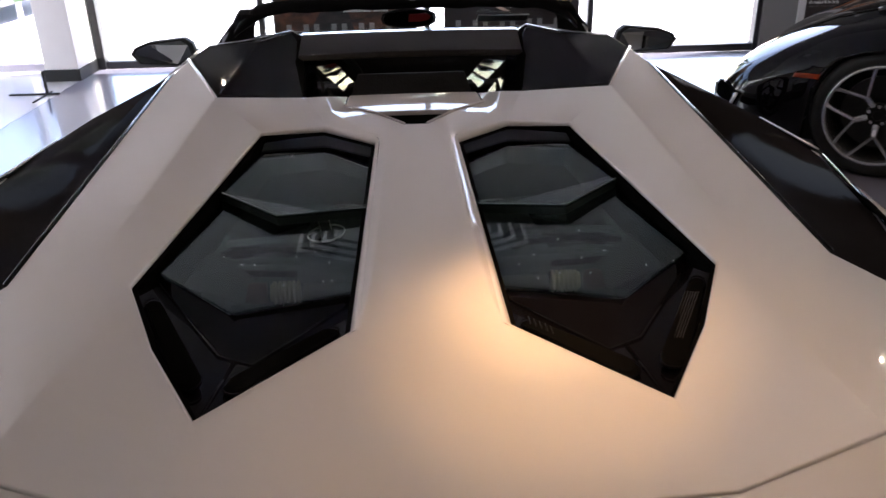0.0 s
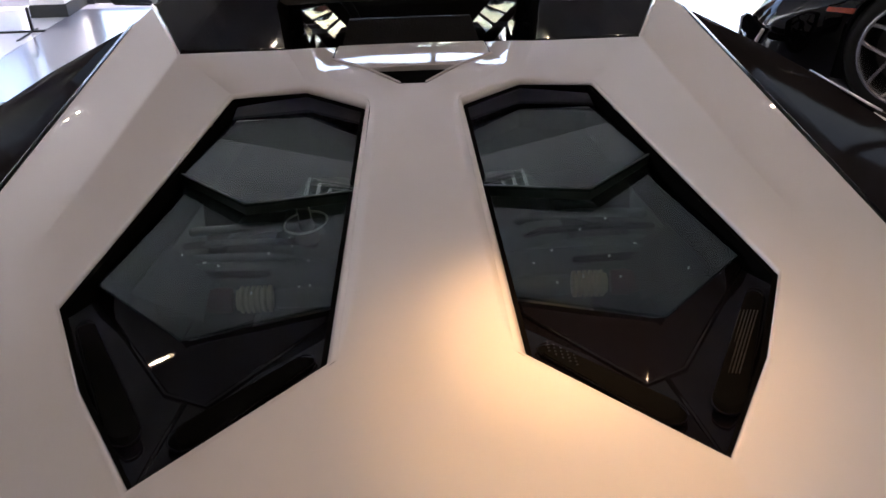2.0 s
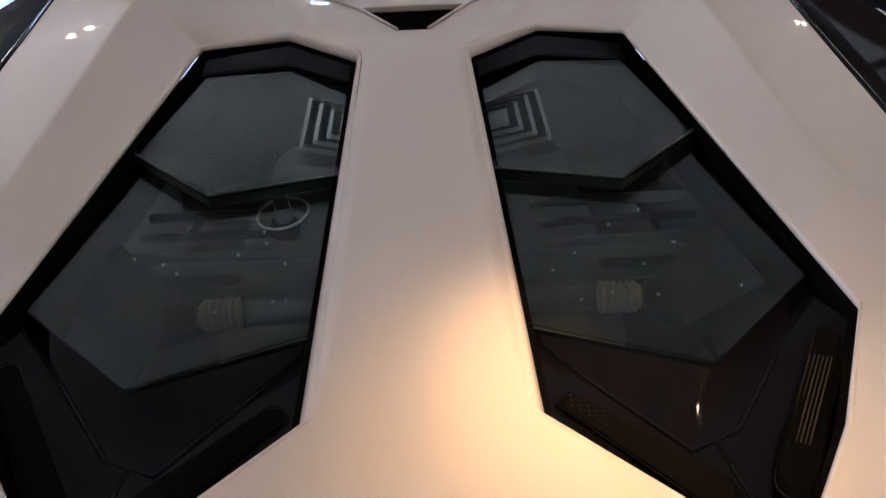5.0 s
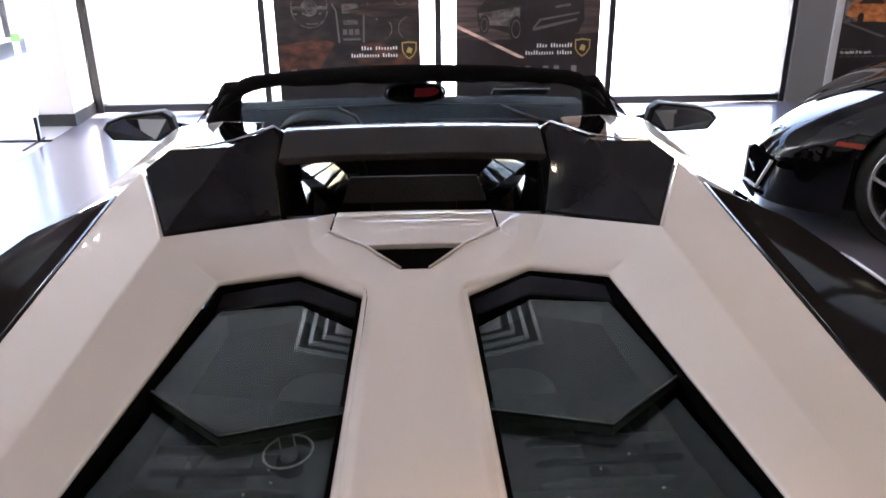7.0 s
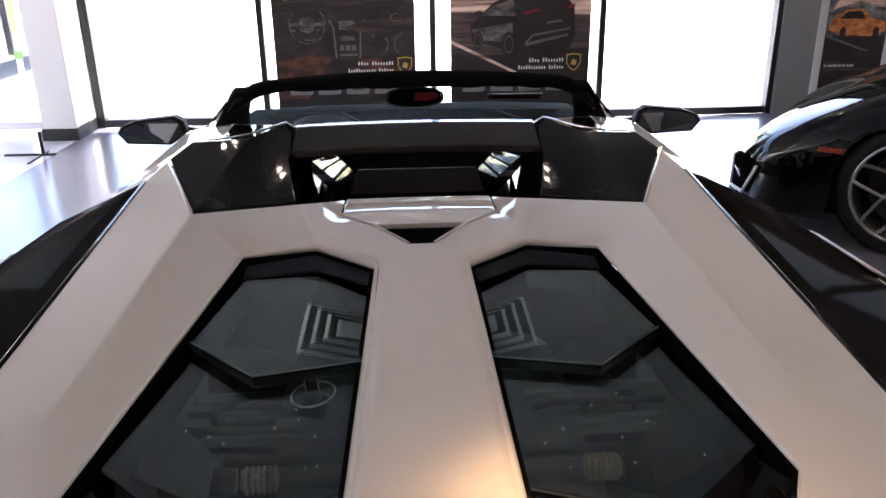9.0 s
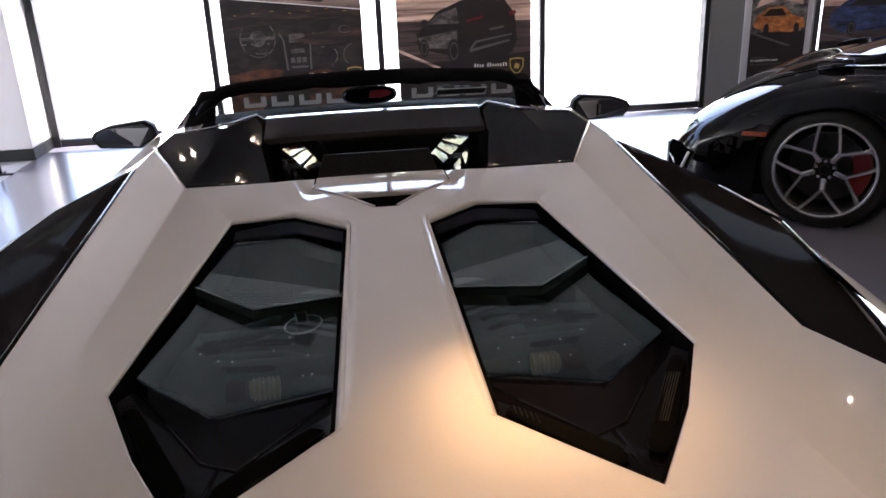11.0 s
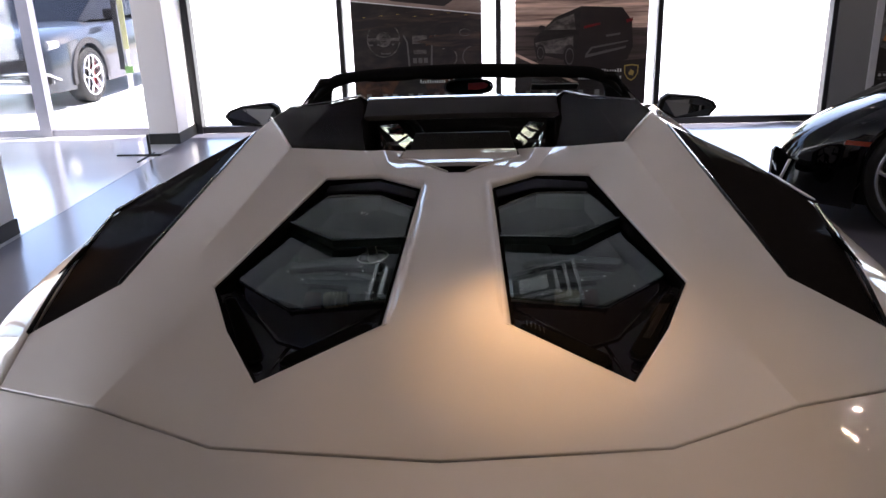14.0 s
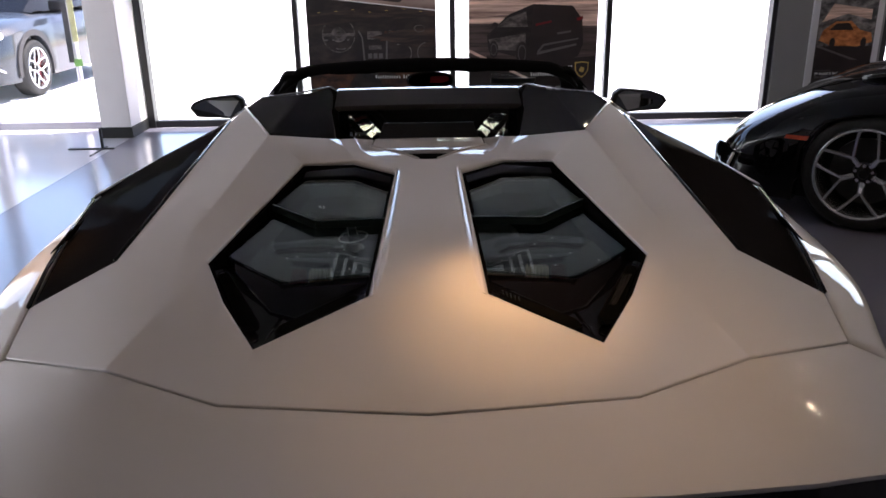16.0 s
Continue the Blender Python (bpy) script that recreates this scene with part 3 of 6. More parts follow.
def engine_window(s):
    """Black well, two stepped panes and the slotted shelf of one engine window."""
    def pt(x, y, z):
        return (s * x, y, z)
    keys = ("WI", "WM", "WP", "WQ", "WO", "WE", "WT", "WB")
    rim = [tuple(OPENING[k]) for k in keys]
    # rolled white rim: a quarter round from the panel down into the well
    rows = []
    for i, k in enumerate(keys):
        edge = Vector(P[k])
        away = edge - OPENING[k]
        along = OPENING[keys[(i + 1) % 8]] - OPENING[keys[i - 1]]
        up_way = away.cross(along).normalized()
        up_way *= 1 if up_way.z > 0 else -1
        row = [edge + away * 0.45 + up_way * 0.0003]
        for j in range(7):
            a = math.pi / 2 * j / 6
            row.append(edge - away * math.sin(a) - up_way * ROLL * min(1.0, RIM_SIZE[k]) * (1 - math.cos(a)) + up_way * 0.0006)
        row.append(OPENING[k] - up_way * (0.016 if RIM_SIZE[k] > 1 else 0.008))
        rows.append([pt(*q) for q in row])
    part("window_rim", loft_bm(rows + [rows[0]], False), PAINT, CAR, "rolled white rim of the engine window", smooth=True)
    cx = sum(q[0] for q in rim) / len(rim)
    cy = sum(q[1] for q in rim) / len(rim)
    top = [pt(cx + (x - cx) * 1.004, cy + (y - cy) * 1.004, z - (0.011 if RIM_SIZE[k] > 1 else 0.005)) for k, (x, y, z) in zip(keys, rim)]
    low = [pt(x, y, z - 0.10) for x, y, z in rim]
    well = part("window_well", loft_bm([top, low], True), VOID, CAR, "black window surround")
    me = well.data
    # open the top and bottom, keep the wall
    bm = bmesh.new()
    bm.from_mesh(me)
    bmesh.ops.delete(bm, geom=[f for f in bm.faces if len(f.verts) > 4], context="FACES")
    for f in bm.faces:
        f.normal_flip()
    bm.to_mesh(me)
    bm.free()
    mo = well.modifiers.new("thick", "SOLIDIFY")
    mo.thickness, mo.offset = 0.008, 1.0
    # upper lip under the front edge
    part("upper_lip", bm_faces(dict(a=pt(0.0990, 1.062, 1.034), b=pt(0.217, 1.142, 1.045), c=pt(0.349, 1.074, 1.055), d=pt(0.350, 1.022, 1.044), e=pt(0.210, 1.082, 1.033), f=pt(0.101, 1.012, 1.026)),
         [("a", "b", "e", "f"), ("b", "c", "d", "e")], False, (0, 0, 1)), SHELF, well, "gloss black lip", solid=0.02, bevel=0.005)
    def lower_z(x, y):
        return 0.9775 + 0.127 * (x - 0.12) + 0.040 * (y - 0.462)
    up = [(x, y, 1.0080 + 0.1187 * (x - 0.106) + 0.0157 * (y - 0.751)) for x, y in ((0.106, 0.751), (0.269, 0.679), (0.392, 0.777), (0.355, 1.050), (0.208, 1.090), (0.1005, 1.037))]
    p1 = part("upper_pane", plate_bm([pt(*q) for q in up], 0.005), TINT, CAR, "smoked upper glass pane", bevel=0.0008)
    foot = [(x, y + 0.003, lower_z(x, y) + 0.001) for x, y, _ in up[:3]]
    part("pane_edge", bm_faces(dict(a=pt(*up[0]), b=pt(*up[1]), c=pt(*up[2]), d=pt(*foot[0]), e=pt(*foot[1]), f=pt(*foot[2])), [("a", "b", "e", "d"), ("b", "c", "f", "e")], False, (0, -1, 0.2)), TINT_EDGE, p1, "dark green glass step", solid=0.004)
    lo = [(x, y, lower_z(x, y)) for x, y in ((0.120, 0.462), (0.298, 0.370), (0.438, 0.483), (0.386, 0.80), (0.266, 0.80), (0.100, 0.80))]
    part("lower_pane", plate_bm([pt(*q) for q in lo], 0.005), TINT, CAR, "smoked lower glass pane", bevel=0.0008)
    # shelf of the black surround with its slots
    o = [OPENING["WB"], OPENING["WT"], OPENING["WO"]]
    ins = dict(a=pt(*(Vector(o[0]) - Vector((0, 0, 0.012)))), b=pt(*(Vector(o[1]) - Vector((0, 0, 0.012)))), c=pt(*(Vector(o[2]) - Vector((0, 0, 0.012)))),
               d=pt(0.124, 0.455, 0.955), e=pt(0.262, 0.300, 0.945), f=pt(0.312, 0.318, 0.952), g=pt(0.437, 0.478, 0.997), h=pt(0.121, 0.468, 0.966), i=pt(0.290, 0.381, 0.986), j=pt(0.305, 0.380, 0.988), k=pt(0.434, 0.489, 1.010))
    part("shelf", bm_faces(ins, [("a", "b", "e", "d"), ("b", "f", "e"), ("b", "c", "g", "f"), ("d", "e", "i", "h"), ("e", "f", "j", "i"), ("f", "g", "k", "j")], False, (0, 0.3, 1)), SHELF, well, "gloss black slotted shelf", solid=0.006, bevel=0.006)
    def raise_by(k, dz):
        x, y, z = ins[k]
        return (x, y, z + dz)
    part("shelf_ridge", tube_bm([raise_by("d", 0.001), raise_by("e", 0.001), raise_by("f", 0.001), raise_by("g", 0.001)], 0.0034, 8), GLOSS_BLACK, well, "gloss black moulded ridge", smooth=True)
    part("shelf_ridge", tube_bm([raise_by("b", -0.002), tuple((u + v) / 2 for u, v in zip(raise_by("e", 0.001), raise_by("f", 0.001)))], 0.003, 8), GLOSS_BLACK, well, "gloss black moulded ridge", smooth=True)
    # slots across the foot and along the flank: raised lozenges, their shade painted black
    def slot(a, b, w):
        a, b = Vector(a), Vector(b)
        n = 10
        d = (b - a).normalized()
        side = d.cross(Vector((0, 0, 1))).normalized()
        loop = []
        for i in range(n):
            ang = math.pi * i / (n - 1) + math.pi / 2
            loop.append(a + (d * math.cos(ang) + side * math.sin(ang)) * w[0])
        for i in range(n):
            ang = math.pi * i / (n - 1) - math.pi / 2
            loop.append(b + (d * math.cos(ang) + side * math.sin(ang)) * w[1])
        return [p for p in loop]

    def slot_lozenge(a, b, w):
        loop = slot(pt(*a), pt(*b), w)
        mid = sum(loop, Vector()) / len(loop)
        part("shelf_slot", loft_bm([[(p - mid) * 1.0 + mid - Vector((0, 0, 0.004)) for p in loop], [(p - mid) * 0.9 + mid + Vector((0, 0, 0.0022)) for p in loop]]), VOID, well, "raised black lozenge painted as slot shade")
        # thin gloss ring added for the highlight on the slot's edge
        part("slot_lip", tube_bm(loop + [loop[0]], 0.0012, 6), SHELF, well, "gloss black ring added for a highlight round the slot", smooth=True)

    slot_lozenge((0.150, 0.352, 0.966), (0.272, 0.246, 0.950), (0.013, 0.021))
    slot_lozenge((0.340, 0.248, 0.960), (0.418, 0.392, 1.006), (0.019, 0.011))
    for k in range(6 if s > 0 else 0):
        f = k / 5 - 0.5
        part("slot_rib", tube_bm([pt(0.352 + 0.017 * f, 0.282 - 0.009 * f, 0.972 + 0.004 * f), pt(0.402 + 0.017 * f, 0.366 - 0.009 * f, 1.001 + 0.004 * f)], 0.0007, 6), DARK_COPPER, well, "thin dark copper rib")
    if s > 0:
        for i in range(5):
            for j in range(4):
                part("vent_hole", ring_bm([(0.0, 0.0), (0.0012, 0.0), (0.0012, 0.0008), (0, 0.0008)], 8), BLACK, well, m=Matrix.Translation(Vector(pt(0.150 + 0.0075 * i, 0.362 - 0.0062 * i - 0.0065 * j, 0.971 - 0.001 * i))))


engine_window(1)
engine_window(-1)

# engine bay seen through the panes
part("bay_floor", box_bm(-0.50, 0.50, 0.10, 1.14, 0.60, 0.64), BLACK, CAR, "black engine bay floor")
part("bay_wall", loft_bm([[(-0.48, 0.18, 0.62), (0.48, 0.18, 0.62), (0.48, 1.14, 0.62), (-0.48, 1.14, 0.62)], [(-0.50, 0.16, 0.90), (0.50, 0.16, 0.90), (0.46, 1.16, 0.98), (-0.46, 1.16, 0.98)]], True), BLACK, CAR, "black engine bay walls")
me = bpy.data.objects["bay_wall"].data
bm = bmesh.new()
bm.from_mesh(me)
bmesh.ops.delete(bm, geom=[f for f in bm.faces if abs(f.normal.z) > 0.9], context="FACES")
bm.to_mesh(me)
bm.free()
for s in (1, -1):
    part("intake_manifold", loft_bm([[(s * (cx + rx * math.cos(a)), y, 0.86 + rz * math.sin(a)) for a in [2 * math.pi * k / 14 for k in range(14)]] for y, cx, rx, rz in ((0.50, 0.17, 0.05, 0.03), (0.54, 0.18, 0.085, 0.055), (0.80, 0.18, 0.09, 0.06), (1.02, 0.17, 0.085, 0.055), (1.06, 0.17, 0.05, 0.03))]), CAST, CAR, "grey ribbed intake manifold", smooth=True)
    for k in range(5):
        part("runner", tube_bm([(s * 0.25, 0.56 + 0.1 * k, 0.86), (s * 0.33, 0.56 + 0.1 * k, 0.84), (s * 0.39, 0.57 + 0.1 * k, 0.76)], 0.028, 10), DARK, CAR, smooth=True)
    way = Matrix.Translation((0, 0, 0)) @ Vector((s, -0.06, 0.03)).to_track_quat("Z", "Y").to_matrix().to_4x4()
    rod = part("brace_rod", tube_bm([(s * 0.04, 0.563, 0.925), (s * 0.215, 0.553, 0.932)], 0.015, 14), CAST, CAR, "grey strut brace", smooth=True)
    part("rod_collar", ring_bm([(0.0, -0.026), (0.014, -0.026)] + [(r, -0.024 + 0.008 * k + d) for k in range(6) for r, d in ((0.0195, 0.0), (0.0205, 0.002), (0.0195, 0.004), (0.0155, 0.0048), (0.0155, 0.0072))] + [(0.014, 0.026), (0.0, 0.026)], 24), GOLD, rod, "pale gold threaded collar", smooth=False, m=Matrix.Translation((s * 0.245, 0.551, 0.934)) @ way)
    part("rod_grommet", ring_bm([(0.0, -0.02), (0.018, -0.02), (0.020, 0.0), (0.015, 0.02), (0.0, 0.02)], 20), DARK_RED, rod, "dark red grommet", smooth=True, m=Matrix.Translation((s * 0.297, 0.548, 0.936)) @ way)
    part("cross_tube", tube_bm([(s * 0.03, 0.64, 0.915), (s * 0.34, 0.635, 0.925), (s * 0.40, 0.60, 0.92)], 0.024, 14), CAST, CAR, "grey cross tube", smooth=True)
    for k in range(4):
        part("bay_bolt", ring_bm([(0, 0.004), (0.0028, 0.004), (0.0032, 0.0), (0, 0.0)], 8), BRIGHT, CAR, "small bright bolt", m=Matrix.Translation((s * (0.335 + 0.035 * (k % 2)), 0.57 + 0.07 * (k // 2), 0.945)))
    part("bracket", box_bm(s * 0.35 - 0.04, s * 0.35 + 0.04, 0.54, 0.68, 0.915, 0.945, 0.008), DARK, CAR, "dark bracket")
for s in (1, -1):
    rnd = random.Random(7 if s > 0 else 8)
    for k in range(9):
        x, y = rnd.uniform(0.16, 0.38), rnd.uniform(0.50, 0.70)
        part("bay_bolt", ring_bm([(0, 0.003), (0.0016, 0.003), (0.002, 0.0), (0, 0.0)], 6), BRIGHT, CAR, "small bright bolt", m=pose(s * x, y, 0.955 + 0.13 * (x - 0.2), rnd.uniform(-30, 30), rnd.uniform(-30, 30), 0))
    for k in range(4):
        y = 0.60 + 0.05 * k
        part("bay_hose", tube_bm([(s * 0.39, y + 0.03, 0.93), (s * (0.33 - 0.02 * k), y, 0.950), (s * (0.24 - 0.02 * k), y + 0.02, 0.935), (s * 0.16, y + 0.05, 0.90)], 0.006 + 0.002 * (k % 2), 8), CAST if k % 2 else GLOSS_BLACK, CAR, "thin engine hose", smooth=True)
    part("bay_plate", plate_bm([(s * 0.30, 0.47, 0.955), (s * 0.41, 0.52, 0.972), (s * 0.39, 0.66, 0.972), (s * 0.31, 0.58, 0.958)], 0.004), DARK, CAR, "thin dark bracket plate", bevel=0.002)
cap = part("oil_cap", ring_bm([(0.0332, 0.0), (0.035, 0.0022), (0.0372, 0.0), (0.035, -0.0022), (0.0332, 0.0)], 40), BRIGHT, CAR, "silver filler cap ring", smooth=True, m=pose(-0.184, 0.712, 0.974, 3, -6, 0))
part("cap_handle", box_bm(-0.009, 0.009, -0.004, 0.004, 0.002, 0.030, 0.002), CAST, cap, "grey upright cap handle", m=pose(0, 0.004, 0, -35, 0, 12))
part("cap_grip", tube_bm([(-0.010, 0.004, 0.002), (-0.010, 0.004, 0.031), (0.010, 0.004, 0.031), (0.010, 0.004, 0.002)], 0.0014, 6), BRIGHT, cap, "bright rim of the handle", m=pose(0, 0.004, 0, -35, 0, 12))
part("cap_hub", ring_bm([(0.0, 0.004), (0.011, 0.004), (0.0125, 0.001), (0.0125, -0.010), (0.0, -0.010)], 24), CAST, cap, "grey cap hub", smooth=True)
part("oil_cap_boss", ring_bm([(0.0, -0.03), (0.020, -0.03), (0.018, -0.012), (0.0, -0.012)], 24), VOID, CAR, "black filler neck", m=Matrix.Translation((-0.184, 0.712, 0.972)))

# mirror strips added to put bright reflections beside the rear window
CHEEK = node_mat("added_cheek_mirror", (0.095, 0.093, 0.087), 0.06, 0.9, 0.2, 0.03, 0.35, 30)


def cheek_point(s, x, z):
    """A point of the cheek mirrors, which lean outwards and back from the small rear window."""
    d = 3.2 * (0.284 - x) + 1.6 * (z - 1.09)
    k = 1 + d / 2.2
    return (s * x * k, 1.716 + d, 1.62 + (z - 1.62) * k)



# bar between the cabin covers, with the small rear window below it
BAR_TOP = [(x, 1.775 + 0.045 * (1 - (x / 0.325) ** 2), 1.170 - 0.004 * (1 - (x / 0.325) ** 2)) for x in [0.325 * (i / 6 - 1) for i in range(13)]]
bar = part("roll_bar", loft_bm([[(x, y, z), (x, y - 0.012, z + 0.002), (x, y - 0.125, z - 0.036), (x, y - 0.130, z - 0.052), (x, y - 0.06, z - 0.06), (x, y + 0.02, z - 0.045)] for x, y, z in BAR_TOP]), SATIN, CAR, "satin brown-black bar behind the seats", bevel=0.003)
# metal strips added so the bar's edge mirrors the windows as a bright line
part("glint_strip", loft_bm([[(x, y - 0.002, z + 0.003), (x, y + 0.010, z + 0.0031), (x, y + 0.026, z + 0.0036), (x, y + 0.026, z - 0.002), (x, y - 0.002, z - 0.002)] for x, y, z in BAR_TOP]), POLISHED, bar, "polished strip added for the bar's bright edge")
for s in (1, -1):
    part("glint_strip", tube_bm([(s * 0.5616, 1.588, 1.182), (s * 0.470, 1.570, 1.192), (s * 0.417, 1.600, 1.195), (s * 0.352, 1.766, 1.186), (s * 0.3215, 1.766, 1.166)], [0.002, 0.0025, 0.003, 0.004, 0.005], 8), POLISHED, bar, "thin polished strip added for a bright edge line", smooth=True)
part("rear_window", plate_bm([(-0.30, 2.06, 1.12), (0.30, 2.06, 1.12), (0.29, 2.05, 0.95), (-0.29, 2.05, 0.95)], 0.005, (0, -1, 0)), SCREEN, CAR, "small smoked rear window")
part("window_ledge", plate_bm([(-0.186, 1.725, 0.99), (0.186, 1.725, 0.99), (0.162, 1.735, 1.057), (-0.162, 1.735, 1.057)], 0.01, (0, -1, 0)), DARK, CAR, "dark sloping panel below the rear window", bevel=0.002)
part("rear_bulkhead", box_bm(-0.36, 0.36, 1.56, 1.60, 0.70, 1.005), BLACK, CAR, "black bulkhead")
for s in (1, -1):
    def between(p, q, f):
        return tuple(u + (v - u) * f for u, v in zip(p, q))
    edges = (((0.282, 1.088), (0.193, 1.006)), ((0.221, 1.106), (0.168, 1.048)))
    for f, g in ((0.0, 0.27), (0.33, 0.60), (0.68, 0.97)):
        outline = [between(*edges[0], f), between(*edges[1], f), between(*edges[1], g), between(*edges[0], g)]
        part("window_cheek", plate_bm([cheek_point(s, x, z) for x, z in outline], 0.004, (0, -1, 0)), CHEEK, CAR, "mirror strip added for reflections beside the rear window")
    for outline in (((0.284, 1.061), (0.262, 1.034), (0.272, 0.998)), ((0.256, 1.027), (0.214, 0.976), (0.258, 0.966))):
        part("window_cheek", plate_bm([cheek_point(s, x, z) for x, z in outline], 0.004, (0, -1, 0)), CHEEK, CAR, "mirror strip added for reflections beside the rear window")
    part("cheek_panel", plate_bm([(s * 0.335, 1.64, 1.12), (s * 0.330, 1.64, 0.98), (s * 0.29, 1.80, 0.97), (s * 0.30, 1.80, 1.12)], 0.01, (-s, 0, 0)), GLOSS_BLACK, CAR, "gloss black window cheek")

# windscreen, header, dashboard, wheel
def header_top(x):
    a = abs(x)
    return 1.188 - 0.075 * a * a - (0.9 * (a - 0.56) ** 2 * 6 if a > 0.56 else 0)


def header_low(x):
    a = abs(x)
    return 1.123 - 0.02 * a * a + 0.0025 * math.sin(23 * x) + 0.002 * math.sin(51 * x) - (2.2 * (a - 0.5) ** 2 if a > 0.5 else 0)


HX = [0.688 * math.sin(math.pi * (i / 30 - 0.5)) for i in range(31)]
part("windscreen_header", loft_bm([[(x, y - 0.028, zb + 0.006), (x, y - 0.034, (zt + zb) / 2), (x, y - 0.022, zt - 0.010), (x, y - 0.002, zt), (x, y + 0.05, zt - 0.012), (x, y + 0.06, zb + 0.012), (x, y, zb)] for x, y, zt, zb in [(x, 2.60 + 0.045 * (1 - (x / 0.688) ** 2), header_top(x), min(header_low(x), header_top(x) - 0.03)) for x in HX]]), FABRIC, CAR, "black padded windscreen header", smooth=True)
for s in (1, -1):
    part("windscreen_pillar", loft_bm([[(s * (x + a), y + d, z + e) for a, d, e in ((-w, -0.02, 0.0), (-w * 0.5, -0.03, 0.004), (w * 0.5, -0.03, 0.004), (w, -0.02, 0.0), (w * 0.9, 0.03, 0.02), (-w * 0.9, 0.03, 0.02))] for x, y, z, w in ((0.622, 2.60, 1.125, 0.045), (0.640, 2.615, 1.10, 0.047), (0.668, 2.69, 1.060, 0.048), (0.705, 2.73, 0.975, 0.068), (0.74, 2.95, 0.90, 0.07))]), FABRIC, CAR, "black windscreen pillar", bevel=0.012)
    part("quarter_glass", plate_bm([(s * 0.705, 2.64, 1.085), (s * 0.815, 2.74, 0.965), (s * 0.85, 3.0, 0.92), (s * 0.80, 3.0, 0.95)], 0.006, (s, 0, 0)), GLOSS_BLACK, CAR, "dark quarter glass")
wsg = part("windscreen", plate_bm([(-0.65, 2.62, 1.105), (0, 2.68, 1.13), (0.65, 2.62, 1.105), (0.75, 3.10, 0.93), (0, 3.35, 0.93), (-0.75, 3.10, 0.93)], 0.006), SCREEN, CAR, "clear raked windscreen")
st = part("windscreen_sticker", plate_bm([(0.30, 2.72, 1.078), (0.36, 2.735, 1.073), (0.45, 2.735, 1.073), (0.51, 2.72, 1.075), (0.515, 2.83, 1.036), (0.305, 2.83, 1.039)], 0.001), CAST, wsg, "grey paper permit inside the glass")
part("sticker_edge", tube_bm([(0.303, 2.828, 1.041), (0.30, 2.72, 1.080), (0.36, 2.735, 1.075), (0.45, 2.735, 1.075), (0.51, 2.72, 1.077), (0.514, 2.828, 1.038)], 0.0018, 6), BRIGHT, wsg, "white paper border")
part("dashboard", loft_bm([[(-0.70, y, z - 0.01), (-0.4, y + 0.02, z), (0.0, y + 0.03, z + dz), (0.4, y + 0.02, z), (0.70, y, z - 0.01), (0.74, y, 0.6), (-0.74, y, 0.6)] for y, z, dz in ((2.62, 0.90, 0.0), (2.65, 0.938, 0.0), (2.70, 0.957, 0.004), (2.92, 0.972, 0.004), (2.95, 0.978, 0.004), (3.14, 0.965, 0.0))]), LEATHER, CAR, "dark leather dashboard", bevel=0.01)
for pa in ([(0.06, 2.73, 0.966), (0.30, 2.73, 0.964), (0.58, 2.72, 0.958)], [(-0.30, 2.93, 0.978), (-0.22, 2.80, 0.970), (-0.19, 2.70, 0.960)], [(0.34, 2.93, 0.979), (0.42, 2.80, 0.969), (0.50, 2.70, 0.957)], [(-0.60, 2.90, 0.975), (0.0, 2.94, 0.983), (0.60, 2.90, 0.975)]):
    part("dash_seam", tube_bm(pa, 0.004, 6), DARK, CAR, "grey stitched seam", smooth=True)
part("instrument_hood", loft_bm([[(-0.35 + 0.15 * math.cos(a) * k, y, 0.945 + 0.068 * math.sin(a) * k) for a in [math.pi * i / 14 for i in range(15)]] for y, k in ((2.575, 0.86), (2.57, 0.94), (2.58, 1.0), (2.74, 0.95), (2.86, 0.5))], True), LEATHER, CAR, "dark instrument hood", bevel=0.004)
part("instrument_face", plate_bm([(-0.35 + 0.127 * math.cos(a), 2.572, 0.945 + 0.056 * math.sin(a)) for a in [math.pi * i / 14 for i in range(15)]], 0.004, (0, -1, 0)), VOID, CAR, "black instrument recess")
sw = part("steering_wheel", tube_bm([(0.18 * math.cos(a), 0.18 * math.sin(a), 0) for a in [2 * math.pi * i / 40 for i in range(41)]], 0.016, 10), FABRIC, CAR, "black steering wheel", smooth=True, m=pose(-0.36, 2.47, 0.825, 70, 0, 0))
part("wheel_hub", box_bm(-0.06, 0.06, -0.05, 0.05, -0.02, 0.02, 0.015), BLACK, sw)
for a in (0, 180, 270):
    part("spoke", box_bm(0.05, 0.17, -0.015, 0.015, -0.008, 0.008, 0.004), BLACK, sw, m=pose(0, 0, 0, 0, 0, a))
rv = part("inner_mirror", loft_bm([[(0.008 + 0.115 * k * math.cos(a), 2.655 + d, 1.083 + 0.040 * k * math.copysign(abs(math.sin(a)) ** 0.7, math.sin(a))) for a in [2 * math.pi * i / 18 for i in range(18)]] for d, k in ((0.0, 0.9), (0.006, 1.0), (0.03, 0.9), (0.045, 0.4))]), BLACK, CAR, "black inner mirror", smooth=False, bevel=0.003)
part("mirror_glass", loft_bm([[(0.008 + 0.105 * k * math.cos(a), 2.652 + d, 1.083 + 0.032 * k * math.copysign(abs(math.sin(a)) ** 0.7, math.sin(a))) for a in [2 * math.pi * i / 18 for i in range(18)]] for d, k in ((0.0, 0.98), (0.004, 1.0))]), DOOR_GLASS, rv, "silvered inner mirror glass")
